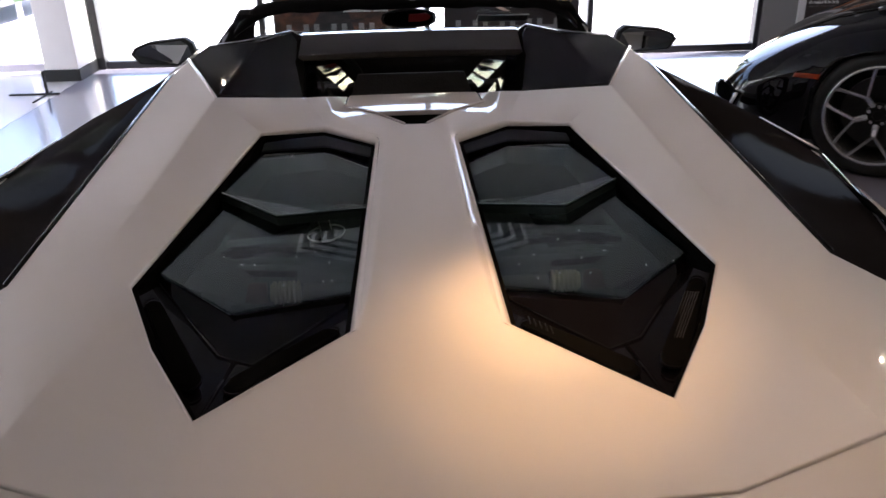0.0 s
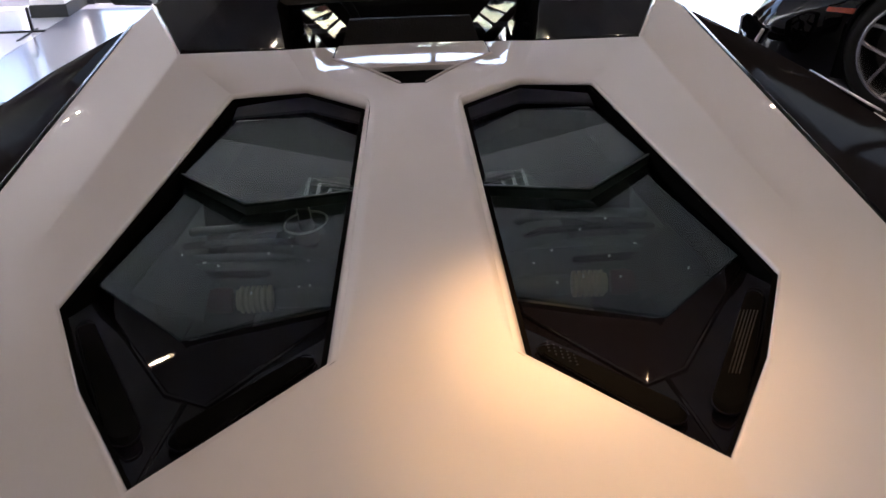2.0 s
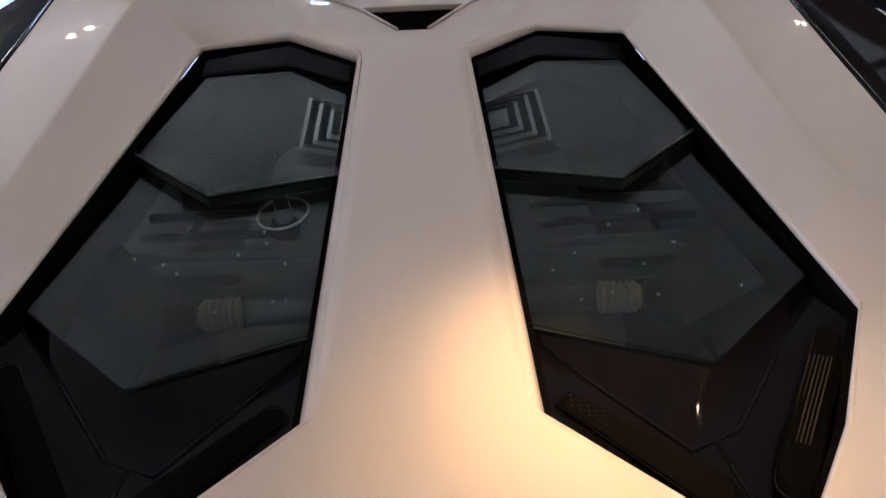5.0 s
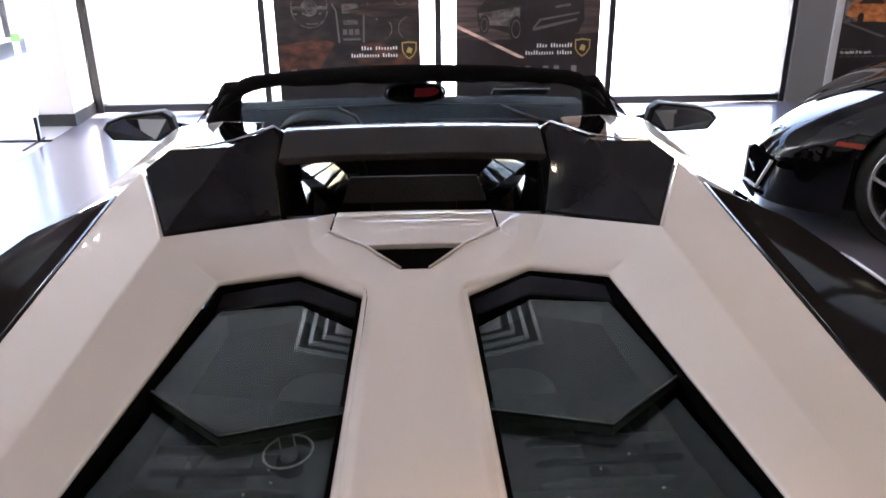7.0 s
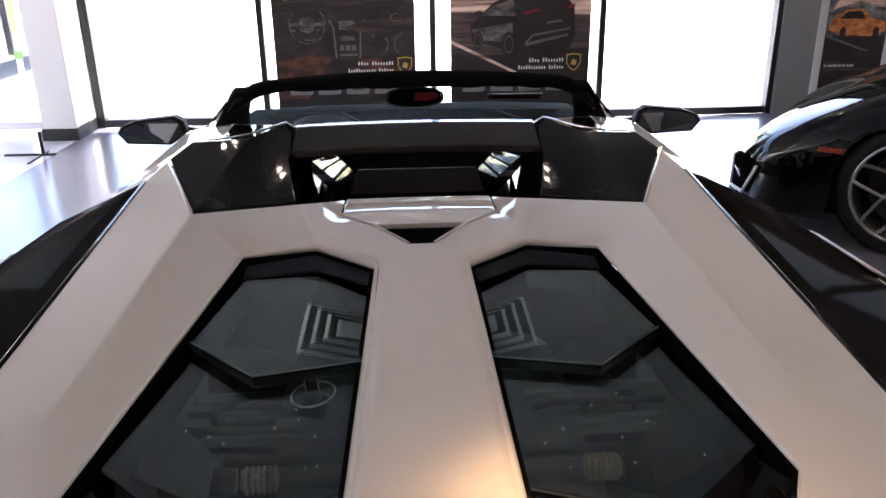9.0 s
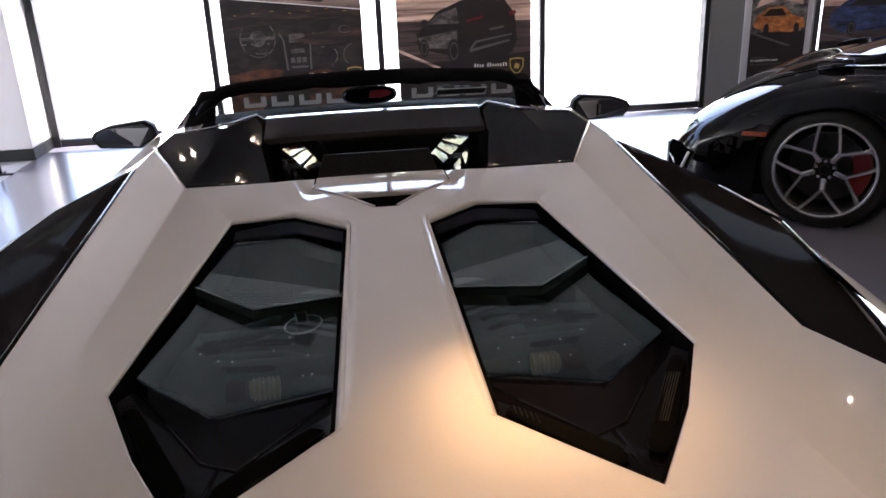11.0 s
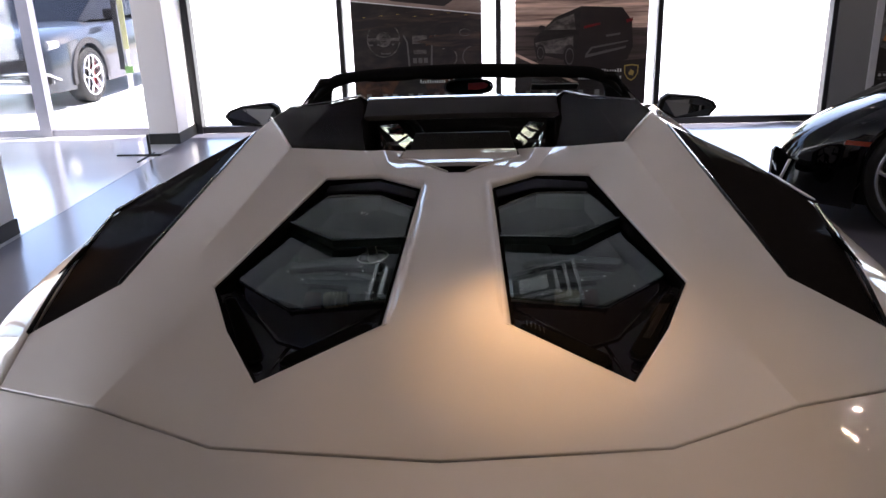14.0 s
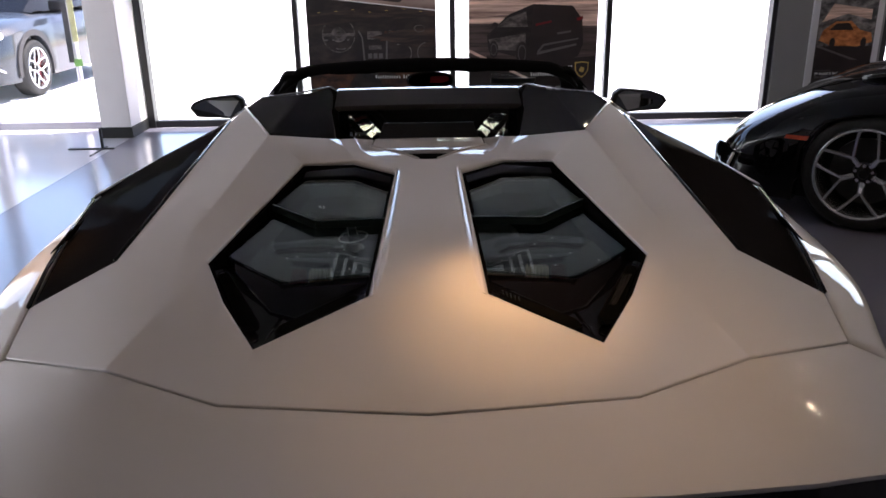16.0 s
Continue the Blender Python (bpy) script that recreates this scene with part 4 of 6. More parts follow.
# flat red plate paints a red reflection into the inner mirror
part("mirror_reflection", plate_bm([(0.006, 2.649, 1.072), (0.055, 2.649, 1.071), (0.088, 2.649, 1.078), (0.098, 2.649, 1.092), (0.080, 2.649, 1.103), (0.010, 2.649, 1.100)], 0.002, (0, -1, 0)), RED, rv, "red plate painted as a reflection in the mirror glass")
part("mirror_stem", tube_bm([(0.008, 2.685, 1.10), (0.01, 2.70, 1.125)], 0.014, 8), BLACK, rv)

# cabin tub and seats below the bar, front of the body, wheels
part("cabin_tub", loft_bm([[(-0.62, 1.86, z), (0.62, 1.86, z), (0.70, 3.1, z), (-0.70, 3.1, z)] for z in (0.25, 0.30)]), DARK, CAR, "dark cabin floor")
for s in (1, -1):
    seat = part("seat", loft_bm([[(s * 0.36 + a * 0.25, y + b * 0.05, z) for a, b in ((-1, -0.6), (-0.7, 1), (0.7, 1), (1, -0.6), (0.6, -1), (-0.6, -1))] for y, z in ((2.30, 0.36), (2.12, 0.5), (1.98, 0.85), (1.94, 0.98))]), LEATHER, CAR, "dark leather bucket seat", bevel=0.02)
    part("seat_cushion", box_bm(s * 0.36 - 0.24, s * 0.36 + 0.24, 2.12, 2.56, 0.28, 0.42, 0.04), LEATHER, seat)
part("front_body", bm_faces(dict(a=(0, 3.36, 0.86), b=(0.76, 3.1, 0.87), c=(0.90, 3.06, 0.88), d=(0, 4.45, 0.58), e=(0.60, 4.40, 0.58), f=(0.93, 3.85, 0.72), g=(0.99, 3.06, 0.6), h=(0.98, 3.85, 0.5), i=(0.80, 4.30, 0.35), j=(0, 4.6, 0.25), k=(0.70, 4.45, 0.25), l=(0.96, 3.06, 0.25)),
     [("a", "b", "e", "d"), ("b", "c", "f", "e"), ("c", "g", "h", "f"), ("f", "h", "i", "e"), ("d", "e", "i", "k", "j"), ("g", "l", "k", "i", "h")], True, lambda c: (c.x, 0.6, 1)), PAINT, CAR, "pearl white wedge-shaped front body", solid=0.01, bevel=0.02)
part("underbody", box_bm(-0.88, 0.88, 0.0, 4.4, 0.12, 0.20), BLACK, CAR, "black underbody")


def wheel(name, parent, m, R=0.34, rim=0.27, width=0.26, mat=RIM, spokes=5, label="dark alloy wheel", twin=True):
    """A wheel whose outer face looks along +z before m: tyre, rim with forked spokes, disc, caliper."""
    w = part(name, ring_bm([(rim - 0.006, -width / 2), (R - 0.03, -width / 2), (R - 0.006, -width / 2 + 0.025), (R, -width / 4), (R, width / 4), (R - 0.006, width / 2 - 0.025), (R - 0.03, width / 2 - 0.002), (rim + 0.012, width / 2), (rim - 0.006, width / 2 - 0.006), (rim - 0.006, -width / 2)], 64), RUBBER, parent, label, smooth=True, m=m)
    part("rim", ring_bm([(rim, width / 2 - 0.004), (rim - 0.004, width / 2 + 0.004), (rim - 0.016, width / 2 + 0.002), (rim - 0.022, width / 2 - 0.02), (rim - 0.035, -width / 2 + 0.02), (rim - 0.004, -width / 2 + 0.005), (rim, -width / 2)], 64), mat, w, "alloy rim barrel", smooth=True)
    part("brake_disc", ring_bm([(0.06, -0.02), (rim * 0.72, -0.02), (rim * 0.72, 0.0), (0.06, 0.0)], 40), DISC, w, "steel brake disc")
    part("caliper", loft_bm([[(r * math.cos(a), r * math.sin(a), z) for r, z in ((rim * 0.5, 0.03), (rim * 0.86, 0.03), (rim * 0.86, -0.03), (rim * 0.5, -0.03))] for a in [radians(140 + 10 * k) for k in range(8)]]), RED, w, "red brake caliper", bevel=0.004)
    zf = width / 2 - 0.010
    step = 2 * math.pi / spokes
    for k in range(spokes):
        # a stem from the hub that forks into two bars; neighbouring bars form a loop closed at the rim
        bm = bmesh.new()

        def bar(pts):
            secs = []
            for i, (r, a, hw, z) in enumerate(pts):
                p = Vector((r * math.cos(a), r * math.sin(a), z))
                r0, a0 = pts[max(i - 1, 0)][:2]
                r1, a1 = pts[min(i + 1, len(pts) - 1)][:2]
                d = (Vector((r1 * math.cos(a1), r1 * math.sin(a1), 0)) - Vector((r0 * math.cos(a0), r0 * math.sin(a0), 0))).normalized()
                n = Vector((-d.y, d.x, 0))
                up = Vector((0, 0, 1))
                secs.append([p - n * hw - up * 0.014, p - n * hw, p - n * hw * 0.55 + up * 0.007, p + n * hw * 0.55 + up * 0.007, p + n * hw, p + n * hw - up * 0.014])
            join(bm, loft_bm(secs))

        bar([(0.04, 0, 0.020, zf - 0.040), (0.08, 0, 0.017, zf - 0.022), (rim * 0.45, 0, 0.016, zf - 0.012)])
        for sgn in (-1, 1):
            ra = step / 2 - radians(12.5)
            bar([(rim * 0.41, 0, 0.010, zf - 0.013), (rim * 0.60, sgn * ra * 0.60, 0.0105, zf - 0.006), (rim * 0.82, sgn * ra * 0.93, 0.011, zf), (rim * 0.93, sgn * (ra + 0.03), 0.012, zf + 0.002), (rim - 0.008, sgn * (ra + 0.09), 0.014, zf + 0.002)])
        bar([(rim - 0.014, step / 2 - 0.19, 0.010, zf + 0.001), (rim - 0.010, step / 2, 0.010, zf + 0.001), (rim - 0.014, step / 2 + 0.19, 0.010, zf + 0.001)])
        part("spoke", bm, mat, w, m=pose(0, 0, 0, 0, 0, 90 + 360 / spokes * k))
    part("hub", ring_bm([(0.0, zf - 0.016), (0.026, zf - 0.016), (0.030, zf - 0.022), (0.062, zf - 0.030), (0.068, zf - 0.07), (0, zf - 0.07)], 32), BLACK, w, "black wheel hub", smooth=False)
    for k in range(spokes):
        a = 2 * math.pi * (k + 0.5) / spokes + math.pi / 2
        part("wheel_bolt", ring_bm([(0, 0.006), (0.009, 0.006), (0.013, 0), (0.0, 0)], 10), SILVER, w, m=Matrix.Translation((0.050 * math.cos(a), 0.050 * math.sin(a), zf - 0.028)))
    return w


def side_m(x, y, z, s):
    """Wheel pose for an axle along x: outer face to s."""
    return pose(x, y, z, 0, 90 * s, 0) @ pose(0, 0, 0, 0, 0, 90)


for s in (1, -1):
    wheel("rear_wheel", CAR, side_m(s * 0.86, 0.75, 0.35, s), 0.35, 0.265, 0.28, GLOSS_BLACK, 5, "gloss black rear wheel")
    wheel("front_wheel", CAR, side_m(s * 0.87, 3.48, 0.34, s), 0.34, 0.25, 0.24, GLOSS_BLACK, 5, "gloss black front wheel")


# ---------------------------------------------------------------- other cars
def sweep_body(stations, R, axle_back, arch, zc, floor_z):
    """Half sections along the car's length, mirrored; wheel arches are cut from the side's lower edge.
    stations: x, then (y, z) from the middle line out to the shoulder; a side and a sill are added."""
    rows = []
    for x, pts in stations:
        cut = floor_z
        for ax in (0.0, -axle_back):
            d = abs(x - ax)
            if d < arch:
                cut = max(cut, zc + math.sqrt(arch * arch - d * d))
        ys, zs = pts[-1]
        mid = max(min(zs - 0.06, 0.5), cut + 0.02)
        rows.append([(x, y, z) for y, z in pts] + [(x, ys + 0.012, min(mid, zs - 0.01)), (x, ys + 0.004, min(cut, zs - 0.02)), (x, ys - 0.10, min(cut, zs - 0.02))])
    bm = bmesh.new()
    for s in (1, -1):
        vs = [[bm.verts.new((x, s * y, z)) for x, y, z in r] for r in rows]
        for a, b in zip(vs, vs[1:]):
            for k in range(len(a) - 1):
                bm.faces.new((a[k], a[k + 1], b[k + 1], b[k]))
        bm.faces.new(vs[0])
        bm.faces.new(vs[-1])
    bmesh.ops.remove_doubles(bm, verts=bm.verts[:], dist=1e-5)
    bmesh.ops.recalc_face_normals(bm, faces=bm.faces[:])
    return bm



def smooth_stations(keys, xs):
    """As above, with rounded changes of slope along the length."""
    def at(x):
        for i, ((x0, p0), (x1, p1)) in enumerate(zip(keys, keys[1:])):
            if x0 >= x >= x1:
                xa, pa = keys[max(i - 1, 0)]
                xb, pb = keys[min(i + 2, len(keys) - 1)]
                f, h = (x - x0) / (x1 - x0), x1 - x0
                row = []
                for k in range(len(p0)):
                    q = []
                    for c in (0, 1):
                        m0 = (p1[k][c] - pa[k][c]) / (x1 - xa) * h
                        m1 = (pb[k][c] - p0[k][c]) / (xb - x0) * h
                        q.append((2 * f ** 3 - 3 * f * f + 1) * p0[k][c] + (f ** 3 - 2 * f * f + f) * m0 + (3 * f * f - 2 * f ** 3) * p1[k][c] + (f ** 3 - f * f) * m1)
                    row.append(tuple(q))
                return row
    rows = []
    for x in xs:
        p = at(x)
        fine = []
        for k in range(len(p) - 1):
            a, b, c, d = p[max(k - 1, 0)], p[k], p[k + 1], p[min(k + 2, len(p) - 1)]
            for f in (0.0, 0.25, 0.5, 0.75):
                fine.append(tuple(0.5 * (2 * b[i] + (c[i] - a[i]) * f + (2 * a[i] - 5 * b[i] + 4 * c[i] - d[i]) * f * f + (3 * b[i] - a[i] - 3 * c[i] + d[i]) * f ** 3) for i in (0, 1)))
        rows.append((x, fine + [p[-1]]))
    return rows


def black_coupe():
    root = thing("sports_car", "black low-slung sports coupe with grey twin-spoke wheels", "car", m=pose(3.18, 4.28, 0, 0, 0, 143.1))
    keys = [(0.98, [(0, 0.38), (0.30, 0.38), (0.48, 0.37), (0.55, 0.35), (0.58, 0.32)]), (0.92, [(0, 0.465), (0.33, 0.475), (0.52, 0.465), (0.67, 0.42), (0.71, 0.37)]),
            (0.80, [(0, 0.57), (0.35, 0.59), (0.58, 0.58), (0.78, 0.515), (0.85, 0.44)]), (0.66, [(0, 0.655), (0.35, 0.68), (0.60, 0.668), (0.83, 0.60), (0.91, 0.51)]),
            (0.50, [(0, 0.735), (0.35, 0.76), (0.60, 0.745), (0.85, 0.69), (0.94, 0.58)]), (0.30, [(0, 0.83), (0.35, 0.855), (0.62, 0.83), (0.86, 0.775), (0.955, 0.66)]),
            (0.0, [(0, 0.92), (0.35, 0.93), (0.62, 0.895), (0.86, 0.835), (0.965, 0.74)]), (-0.35, [(0, 0.96), (0.4, 0.96), (0.68, 0.92), (0.87, 0.85), (0.965, 0.75)]),
            (-0.80, [(0, 0.97), (0.5, 0.97), (0.74, 0.93), (0.88, 0.86), (0.965, 0.76)]), (-1.5, [(0, 0.97), (0.5, 0.97), (0.74, 0.93), (0.88, 0.86), (0.965, 0.76)]),
            (-2.6, [(0, 1.0), (0.5, 0.99), (0.74, 0.95), (0.90, 0.88), (0.98, 0.78)]), (-3.4, [(0, 0.85), (0.5, 0.85), (0.70, 0.83), (0.85, 0.78), (0.93, 0.70)])]
    xs = [0.98, 0.96, 0.94, 0.92, 0.88, 0.84, 0.80, 0.76, 0.71, 0.66, 0.60, 0.55, 0.50, 0.45, 0.41, 0.388, 0.37, 0.33, 0.3, 0.25, 0.2, 0.14, 0.07, 0, -0.07, -0.14, -0.22, -0.3, -0.34, -0.37, -0.388, -0.41, -0.5, -0.6, -0.8, -1.0, -1.5, -2.2, -2.232, -2.25, -2.3, -2.4, -2.5, -2.62, -2.74, -2.84, -2.94, -2.99, -3.008, -3.04, -3.2, -3.4]
    bm = sweep_body(smooth_stations(keys, xs), 0.36, 2.62, 0.388, 0.35, 0.14)
    for e in bm.edges:
        e.smooth = len(e.link_faces) == 2 and e.calc_face_angle(0) < 0.7
    part("body", bm, BLACK_PAINT, root, "glossy black bodywork", smooth=True)
    part("underbody", box_bm(-3.3, 0.80, -0.68, 0.68, 0.10, 0.34), BLACK, root)
    part("greenhouse", loft_bm([[(x, -w, z0), (x, -w * 0.93, (z0 + z1) / 2 + 0.01), (x, -w * 0.76, z1), (x, 0, z1 + 0.02), (x, w * 0.76, z1), (x, w * 0.93, (z0 + z1) / 2 + 0.01), (x, w, z0)] for x, w, z0, z1 in ((0.06, 0.60, 0.885, 0.905), (-0.3, 0.70, 0.925, 1.01), (-0.8, 0.78, 0.93, 1.13), (-1.35, 0.82, 0.93, 1.17), (-2.0, 0.82, 0.94, 1.17), (-3.1, 0.7, 0.86, 0.98))]), GLOSS_BLACK, root, "dark glazed cabin", bevel=0.02)
    for s in (1, -1):
        part("front_grille", plate_bm([(1.0, s * 0.0, 0.17), (1.0, s * 0.565, 0.17), (1.0, s * 0.565, 0.33), (1.0, s * 0.0, 0.33)], 0.015, (1, 0, 0)), VOID, root, "black front grille")
        part("sill_strip", tube_bm([(-0.02, s * 0.68, 0.918), (-0.3, s * 0.735, 0.940), (-0.9, s * 0.80, 0.945)], 0.006, 8), SILVER, root, "bright strip under the side window", smooth=True)
        part("cowl_corner", loft_bm([[(x, s * (y + a), z + b) for a, b in ((-0.05, 0.0), (0.0, 0.022), (0.05, 0.012), (0.05, -0.02), (-0.05, -0.02))] for x, y, z in ((0.14, 0.55, 0.890), (0.05, 0.60, 0.915), (-0.06, 0.62, 0.93))]), GLOSS_BLACK, root, "gloss black cowl corner", bevel=0.006)
        part("hood_line", tube_bm([(0.68, s * 0.52, 0.672), (0.50, s * 0.55, 0.757), (0.30, s * 0.57, 0.845), (0.10, s * 0.56, 0.893)], 0.004, 6), BLACK, root, "dark bonnet shut line", smooth=True)
    for s in (1, -1):
        hl = part("headlight", plate_bm([(0.88, s * 0.62, 0.492), (0.81, s * 0.665, 0.556), (0.765, s * 0.765, 0.556), (0.81, s * 0.76, 0.512)], 0.02), GLOSS_BLACK, root, "glossy dark headlight", bevel=0.004)
        part("lamp_strip", tube_bm([(0.87, s * 0.64, 0.500), (0.82, s * 0.70, 0.536), (0.78, s * 0.755, 0.547)], 0.004, 8), SILVER, hl, "bright light strip", smooth=True)
        part("side_marker", plate_bm([(0.475, s * 0.956, 0.53), (0.335, s * 0.972, 0.532), (0.325, s * 0.972, 0.562), (0.465, s * 0.954, 0.556)], 0.02, (0, s, 0.2)), ORANGE, root, "amber side marker", bevel=0.003)
        # matt black plate over the corner paints the shade of an open intake
        it = part("front_intake", bm_faces(dict(a=(0.996, s * 0.575, 0.375), b=(0.93, s * 0.735, 0.425), c=(0.87, s * 0.812, 0.20), d=(0.992, s * 0.60, 0.17), e=(0.785, s * 0.895, 0.385)), [("a", "b", "c", "d"), ("b", "e", "c")], False, (1, s, 0)), VOID, root, "black plate painted as the shade of an air intake", solid=0.012)
        # edges painted pale to carry the windows' highlight
        for pa, w in (([(0.996, s * 0.58, 0.365), (0.934, s * 0.738, 0.428)], 0.004), ([(0.994, s * 0.60, 0.172), (0.874, s * 0.818, 0.198), (0.790, s * 0.902, 0.385)], 0.010), ([(1.000, s * 0.575, 0.375), (0.998, s * 0.598, 0.172)], 0.008), ([(0.97, s * 0.655, 0.31), (0.905, s * 0.785, 0.285)], 0.004)):
            part("intake_blade", tube_bm(pa, w, 8), BRIGHT, it, "intake edge painted pale for its highlight", smooth=True)
        part("bumper_lip", tube_bm([(1.0, s * 0.02, 0.150), (1.0, s * 0.59, 0.152), (0.88, s * 0.83, 0.150)], 0.012, 8), BLACK, root, "black bumper lip", smooth=True)
        mi = part("door_mirror", loft_bm([[(-0.62 + a * 0.10, s * (0.98 + b), 0.98 + c) for a, b, c in ((-0.6, -0.03, -0.04), (0.3, -0.05, -0.03), (1, 0.0, 0.0), (0.3, 0.02, 0.04), (-0.6, 0.0, 0.05))], [(-0.64 + a * 0.06, s * (1.09 + b), 0.99 + c) for a, b, c in ((-0.6, -0.03, -0.03), (0.3, -0.03, -0.02), (1, 0.0, 0.0), (0.3, 0.0, 0.03), (-0.6, 0.0, 0.03))]]), BLACK_PAINT, root, "glossy black door mirror", bevel=0.006)
        part("mirror_arm", tube_bm([(-0.64, s * 0.84, 0.89), (-0.63, s * 0.97, 0.96)], 0.018, 8), BLACK_PAINT, mi, smooth=True)
        for x in (0.0, -2.62):
            wheel("front_wheel" if x == 0 else "rear_wheel", root, pose(x, s * 0.84, 0.355, -90 * s, 0, 0), 0.355, 0.285, 0.24, RIM, 5, "grey twin-spoke alloy wheel with a black tyre")
            part("wheel_well", ring_bm([(0.0, -0.02), (0.385, -0.02), (0.385, 0.16), (0.37, 0.16), (0.37, -0.01), (0, -0.01)], 40), BLACK, root, m=pose(x, s * 0.70, 0.352, -90 * s, 0, 0))
    return root


black_coupe()


def parked_suv():
    root = thing("suv", "dark blue-black sport utility vehicle parked outside on the forecourt", "car", m=pose(-6.25, 10.0, -0.03, 0, 0, -91.5))
    keys = [(0.88, [(0, 0.74), (0.40, 0.74), (0.66, 0.72), (0.74, 0.66)]), (0.78, [(0, 0.93), (0.45, 0.92), (0.74, 0.86), (0.84, 0.76)]), (0.40, [(0, 1.0), (0.48, 1.0), (0.78, 0.96), (0.92, 0.86)]),
            (0.0, [(0, 1.05), (0.5, 1.05), (0.80, 1.0), (0.93, 0.88)]), (-0.6, [(0, 1.08), (0.5, 1.08), (0.80, 1.03), (0.93, 0.9)]), (-3.6, [(0, 1.1), (0.5, 1.1), (0.80, 1.05), (0.93, 0.9)])]
    xs = [0.88, 0.84, 0.78, 0.6, 0.44, 0.415, 0.38, 0.3, 0.2, 0.1, 0, -0.1, -0.2, -0.3, -0.38, -0.415, -0.44, -0.7, -1.5, -2.35, -2.385, -2.45, -2.6, -2.8, -3.0, -3.15, -3.215, -3.25, -3.6]
    bm = sweep_body(smooth_stations(keys, xs), 0.37, 2.8, 0.42, 0.38, 0.24)
    for e in bm.edges:
        e.smooth = len(e.link_faces) == 2 and e.calc_face_angle(0) < 0.7
    part("body", bm, node_mat("blue_black_car_paint", (0.022, 0.027, 0.036), 0.35, 0.0, 1.0, 0.02, 0.05, 3, 0, 60, 0.1), root, "blue-black bodywork", smooth=True)
    part("greenhouse", loft_bm([[(x, -w, z0), (x, -w * 0.82, z1), (x, w * 0.82, z1), (x, w, z0)] for x, w, z0, z1 in ((-0.45, 0.74, 1.06, 1.08), (-1.15, 0.84, 1.08, 1.58), (-2.6, 0.84, 1.1, 1.62), (-3.5, 0.8, 1.08, 1.2))]), GLOSS_BLACK, root, "dark glazed cabin", bevel=0.03)
    part("grille", box_bm(0.84, 0.90, -0.55, 0.55, 0.42, 0.70, 0.02), BLACK, root, "black front grille")
    part("lower_bumper", loft_bm([[(x, -w, z) for x, w, z in ((0.80, 0.82, 0.26), (0.93, 0.6, 0.26), (0.93, 0.6, 0.36), (0.80, 0.84, 0.40))], [(x, w, z) for x, w, z in ((0.80, 0.82, 0.26), (0.93, 0.6, 0.26), (0.93, 0.6, 0.36), (0.80, 0.84, 0.40))]]), ALU, root, "silver lower bumper", bevel=0.01)
    for s in (1, -1):
        part("headlight", plate_bm([(0.86, s * 0.58, 0.80), (0.80, s * 0.82, 0.78), (0.66, s * 0.88, 0.80), (0.66, s * 0.86, 0.88), (0.82, s * 0.60, 0.88)], 0.05, (1, 0, 0)), ALU, root, "pale headlight", bevel=0.01)
        part("chrome_blade", tube_bm([(0.955, s * 0.25, 0.50), (0.945, s * 0.58, 0.51), (0.86, s * 0.82, 0.47), (0.76, s * 0.90, 0.40)], 0.018, 8), SILVER, root, "chrome bumper blade", smooth=True)
        part("fog_recess", plate_bm([(0.945, s * 0.56, 0.49), (0.86, s * 0.83, 0.45), (0.87, s * 0.82, 0.36), (0.95, s * 0.56, 0.37)], 0.02, (1, 0, 0)), BLACK, root, "black fog lamp recess")
        part("door_mirror", box_bm(-0.85, -0.65, s * 0.98 - 0.10, s * 0.98 + 0.10, 1.08, 1.22, 0.03), BLACK, root, "dark door mirror")
        part("arch_trim", loft_bm([[(r * math.cos(a), s * y, 0.38 + r * math.sin(a)) for r, y in ((0.42, 0.945), (0.50, 0.945), (0.50, 0.90), (0.42, 0.90))] for a in [radians(-10 + 10 * k) for k in range(21)]]), DARK, root, "grey wheel arch trim", bevel=0.004)
        for x in (0.0, -2.8):
            wheel("front_wheel" if x == 0 else "rear_wheel", root, pose(x, s * 0.83, 0.37, -90 * s, 0, 0), 0.37, 0.275, 0.24, SILVER, 5, "silver alloy wheel with a black tyre")
    return root


parked_suv()


# ---------------------------------------------------------------- posters in the windows
def words(parent, x0, x1, z0, z1, y, lengths, mat, label, seed=1):
    """A line of unreadable print: letter-wide bars in word groups between x0 and x1."""
    rnd = random.Random(seed)
    n = sum(lengths) + len(lengths) - 1
    w = (x1 - x0) / n
    k = 0
    bm = bmesh.new()
    for i, count in enumerate(lengths):
        for j in range(count):
            top = z1 if j == 0 or rnd.random() < 0.3 else z0 + (z1 - z0) * 0.72
            join(bm, plate_bm([(x0 + (k + 0.12) * w, y, z0), (x0 + (k + 0.62) * w, y, z0), (x0 + (k + 0.62) * w, y, top), (x0 + (k + 0.12) * w, y, top)], 0.001, (0, -1, 0)))
            k += 1
        k += 1
    ob = part("text_bar", bm, mat, parent)
    return tagged(ob, label, kind="stuff")


BAR = node_mat("white_print", (0.75, 0.75, 0.75), 0.5)
TITLE_PRINT = node_mat("pale_grey_title", (0.20, 0.19, 0.19), 0.5)
BAR_DIM = node_mat("grey_print", (0.11, 0.10, 0.10), 0.5)
GILT = node_mat("gold_print", (0.42, 0.30, 0.08), 0.4, 0, 0, 0, 0.3, 60)


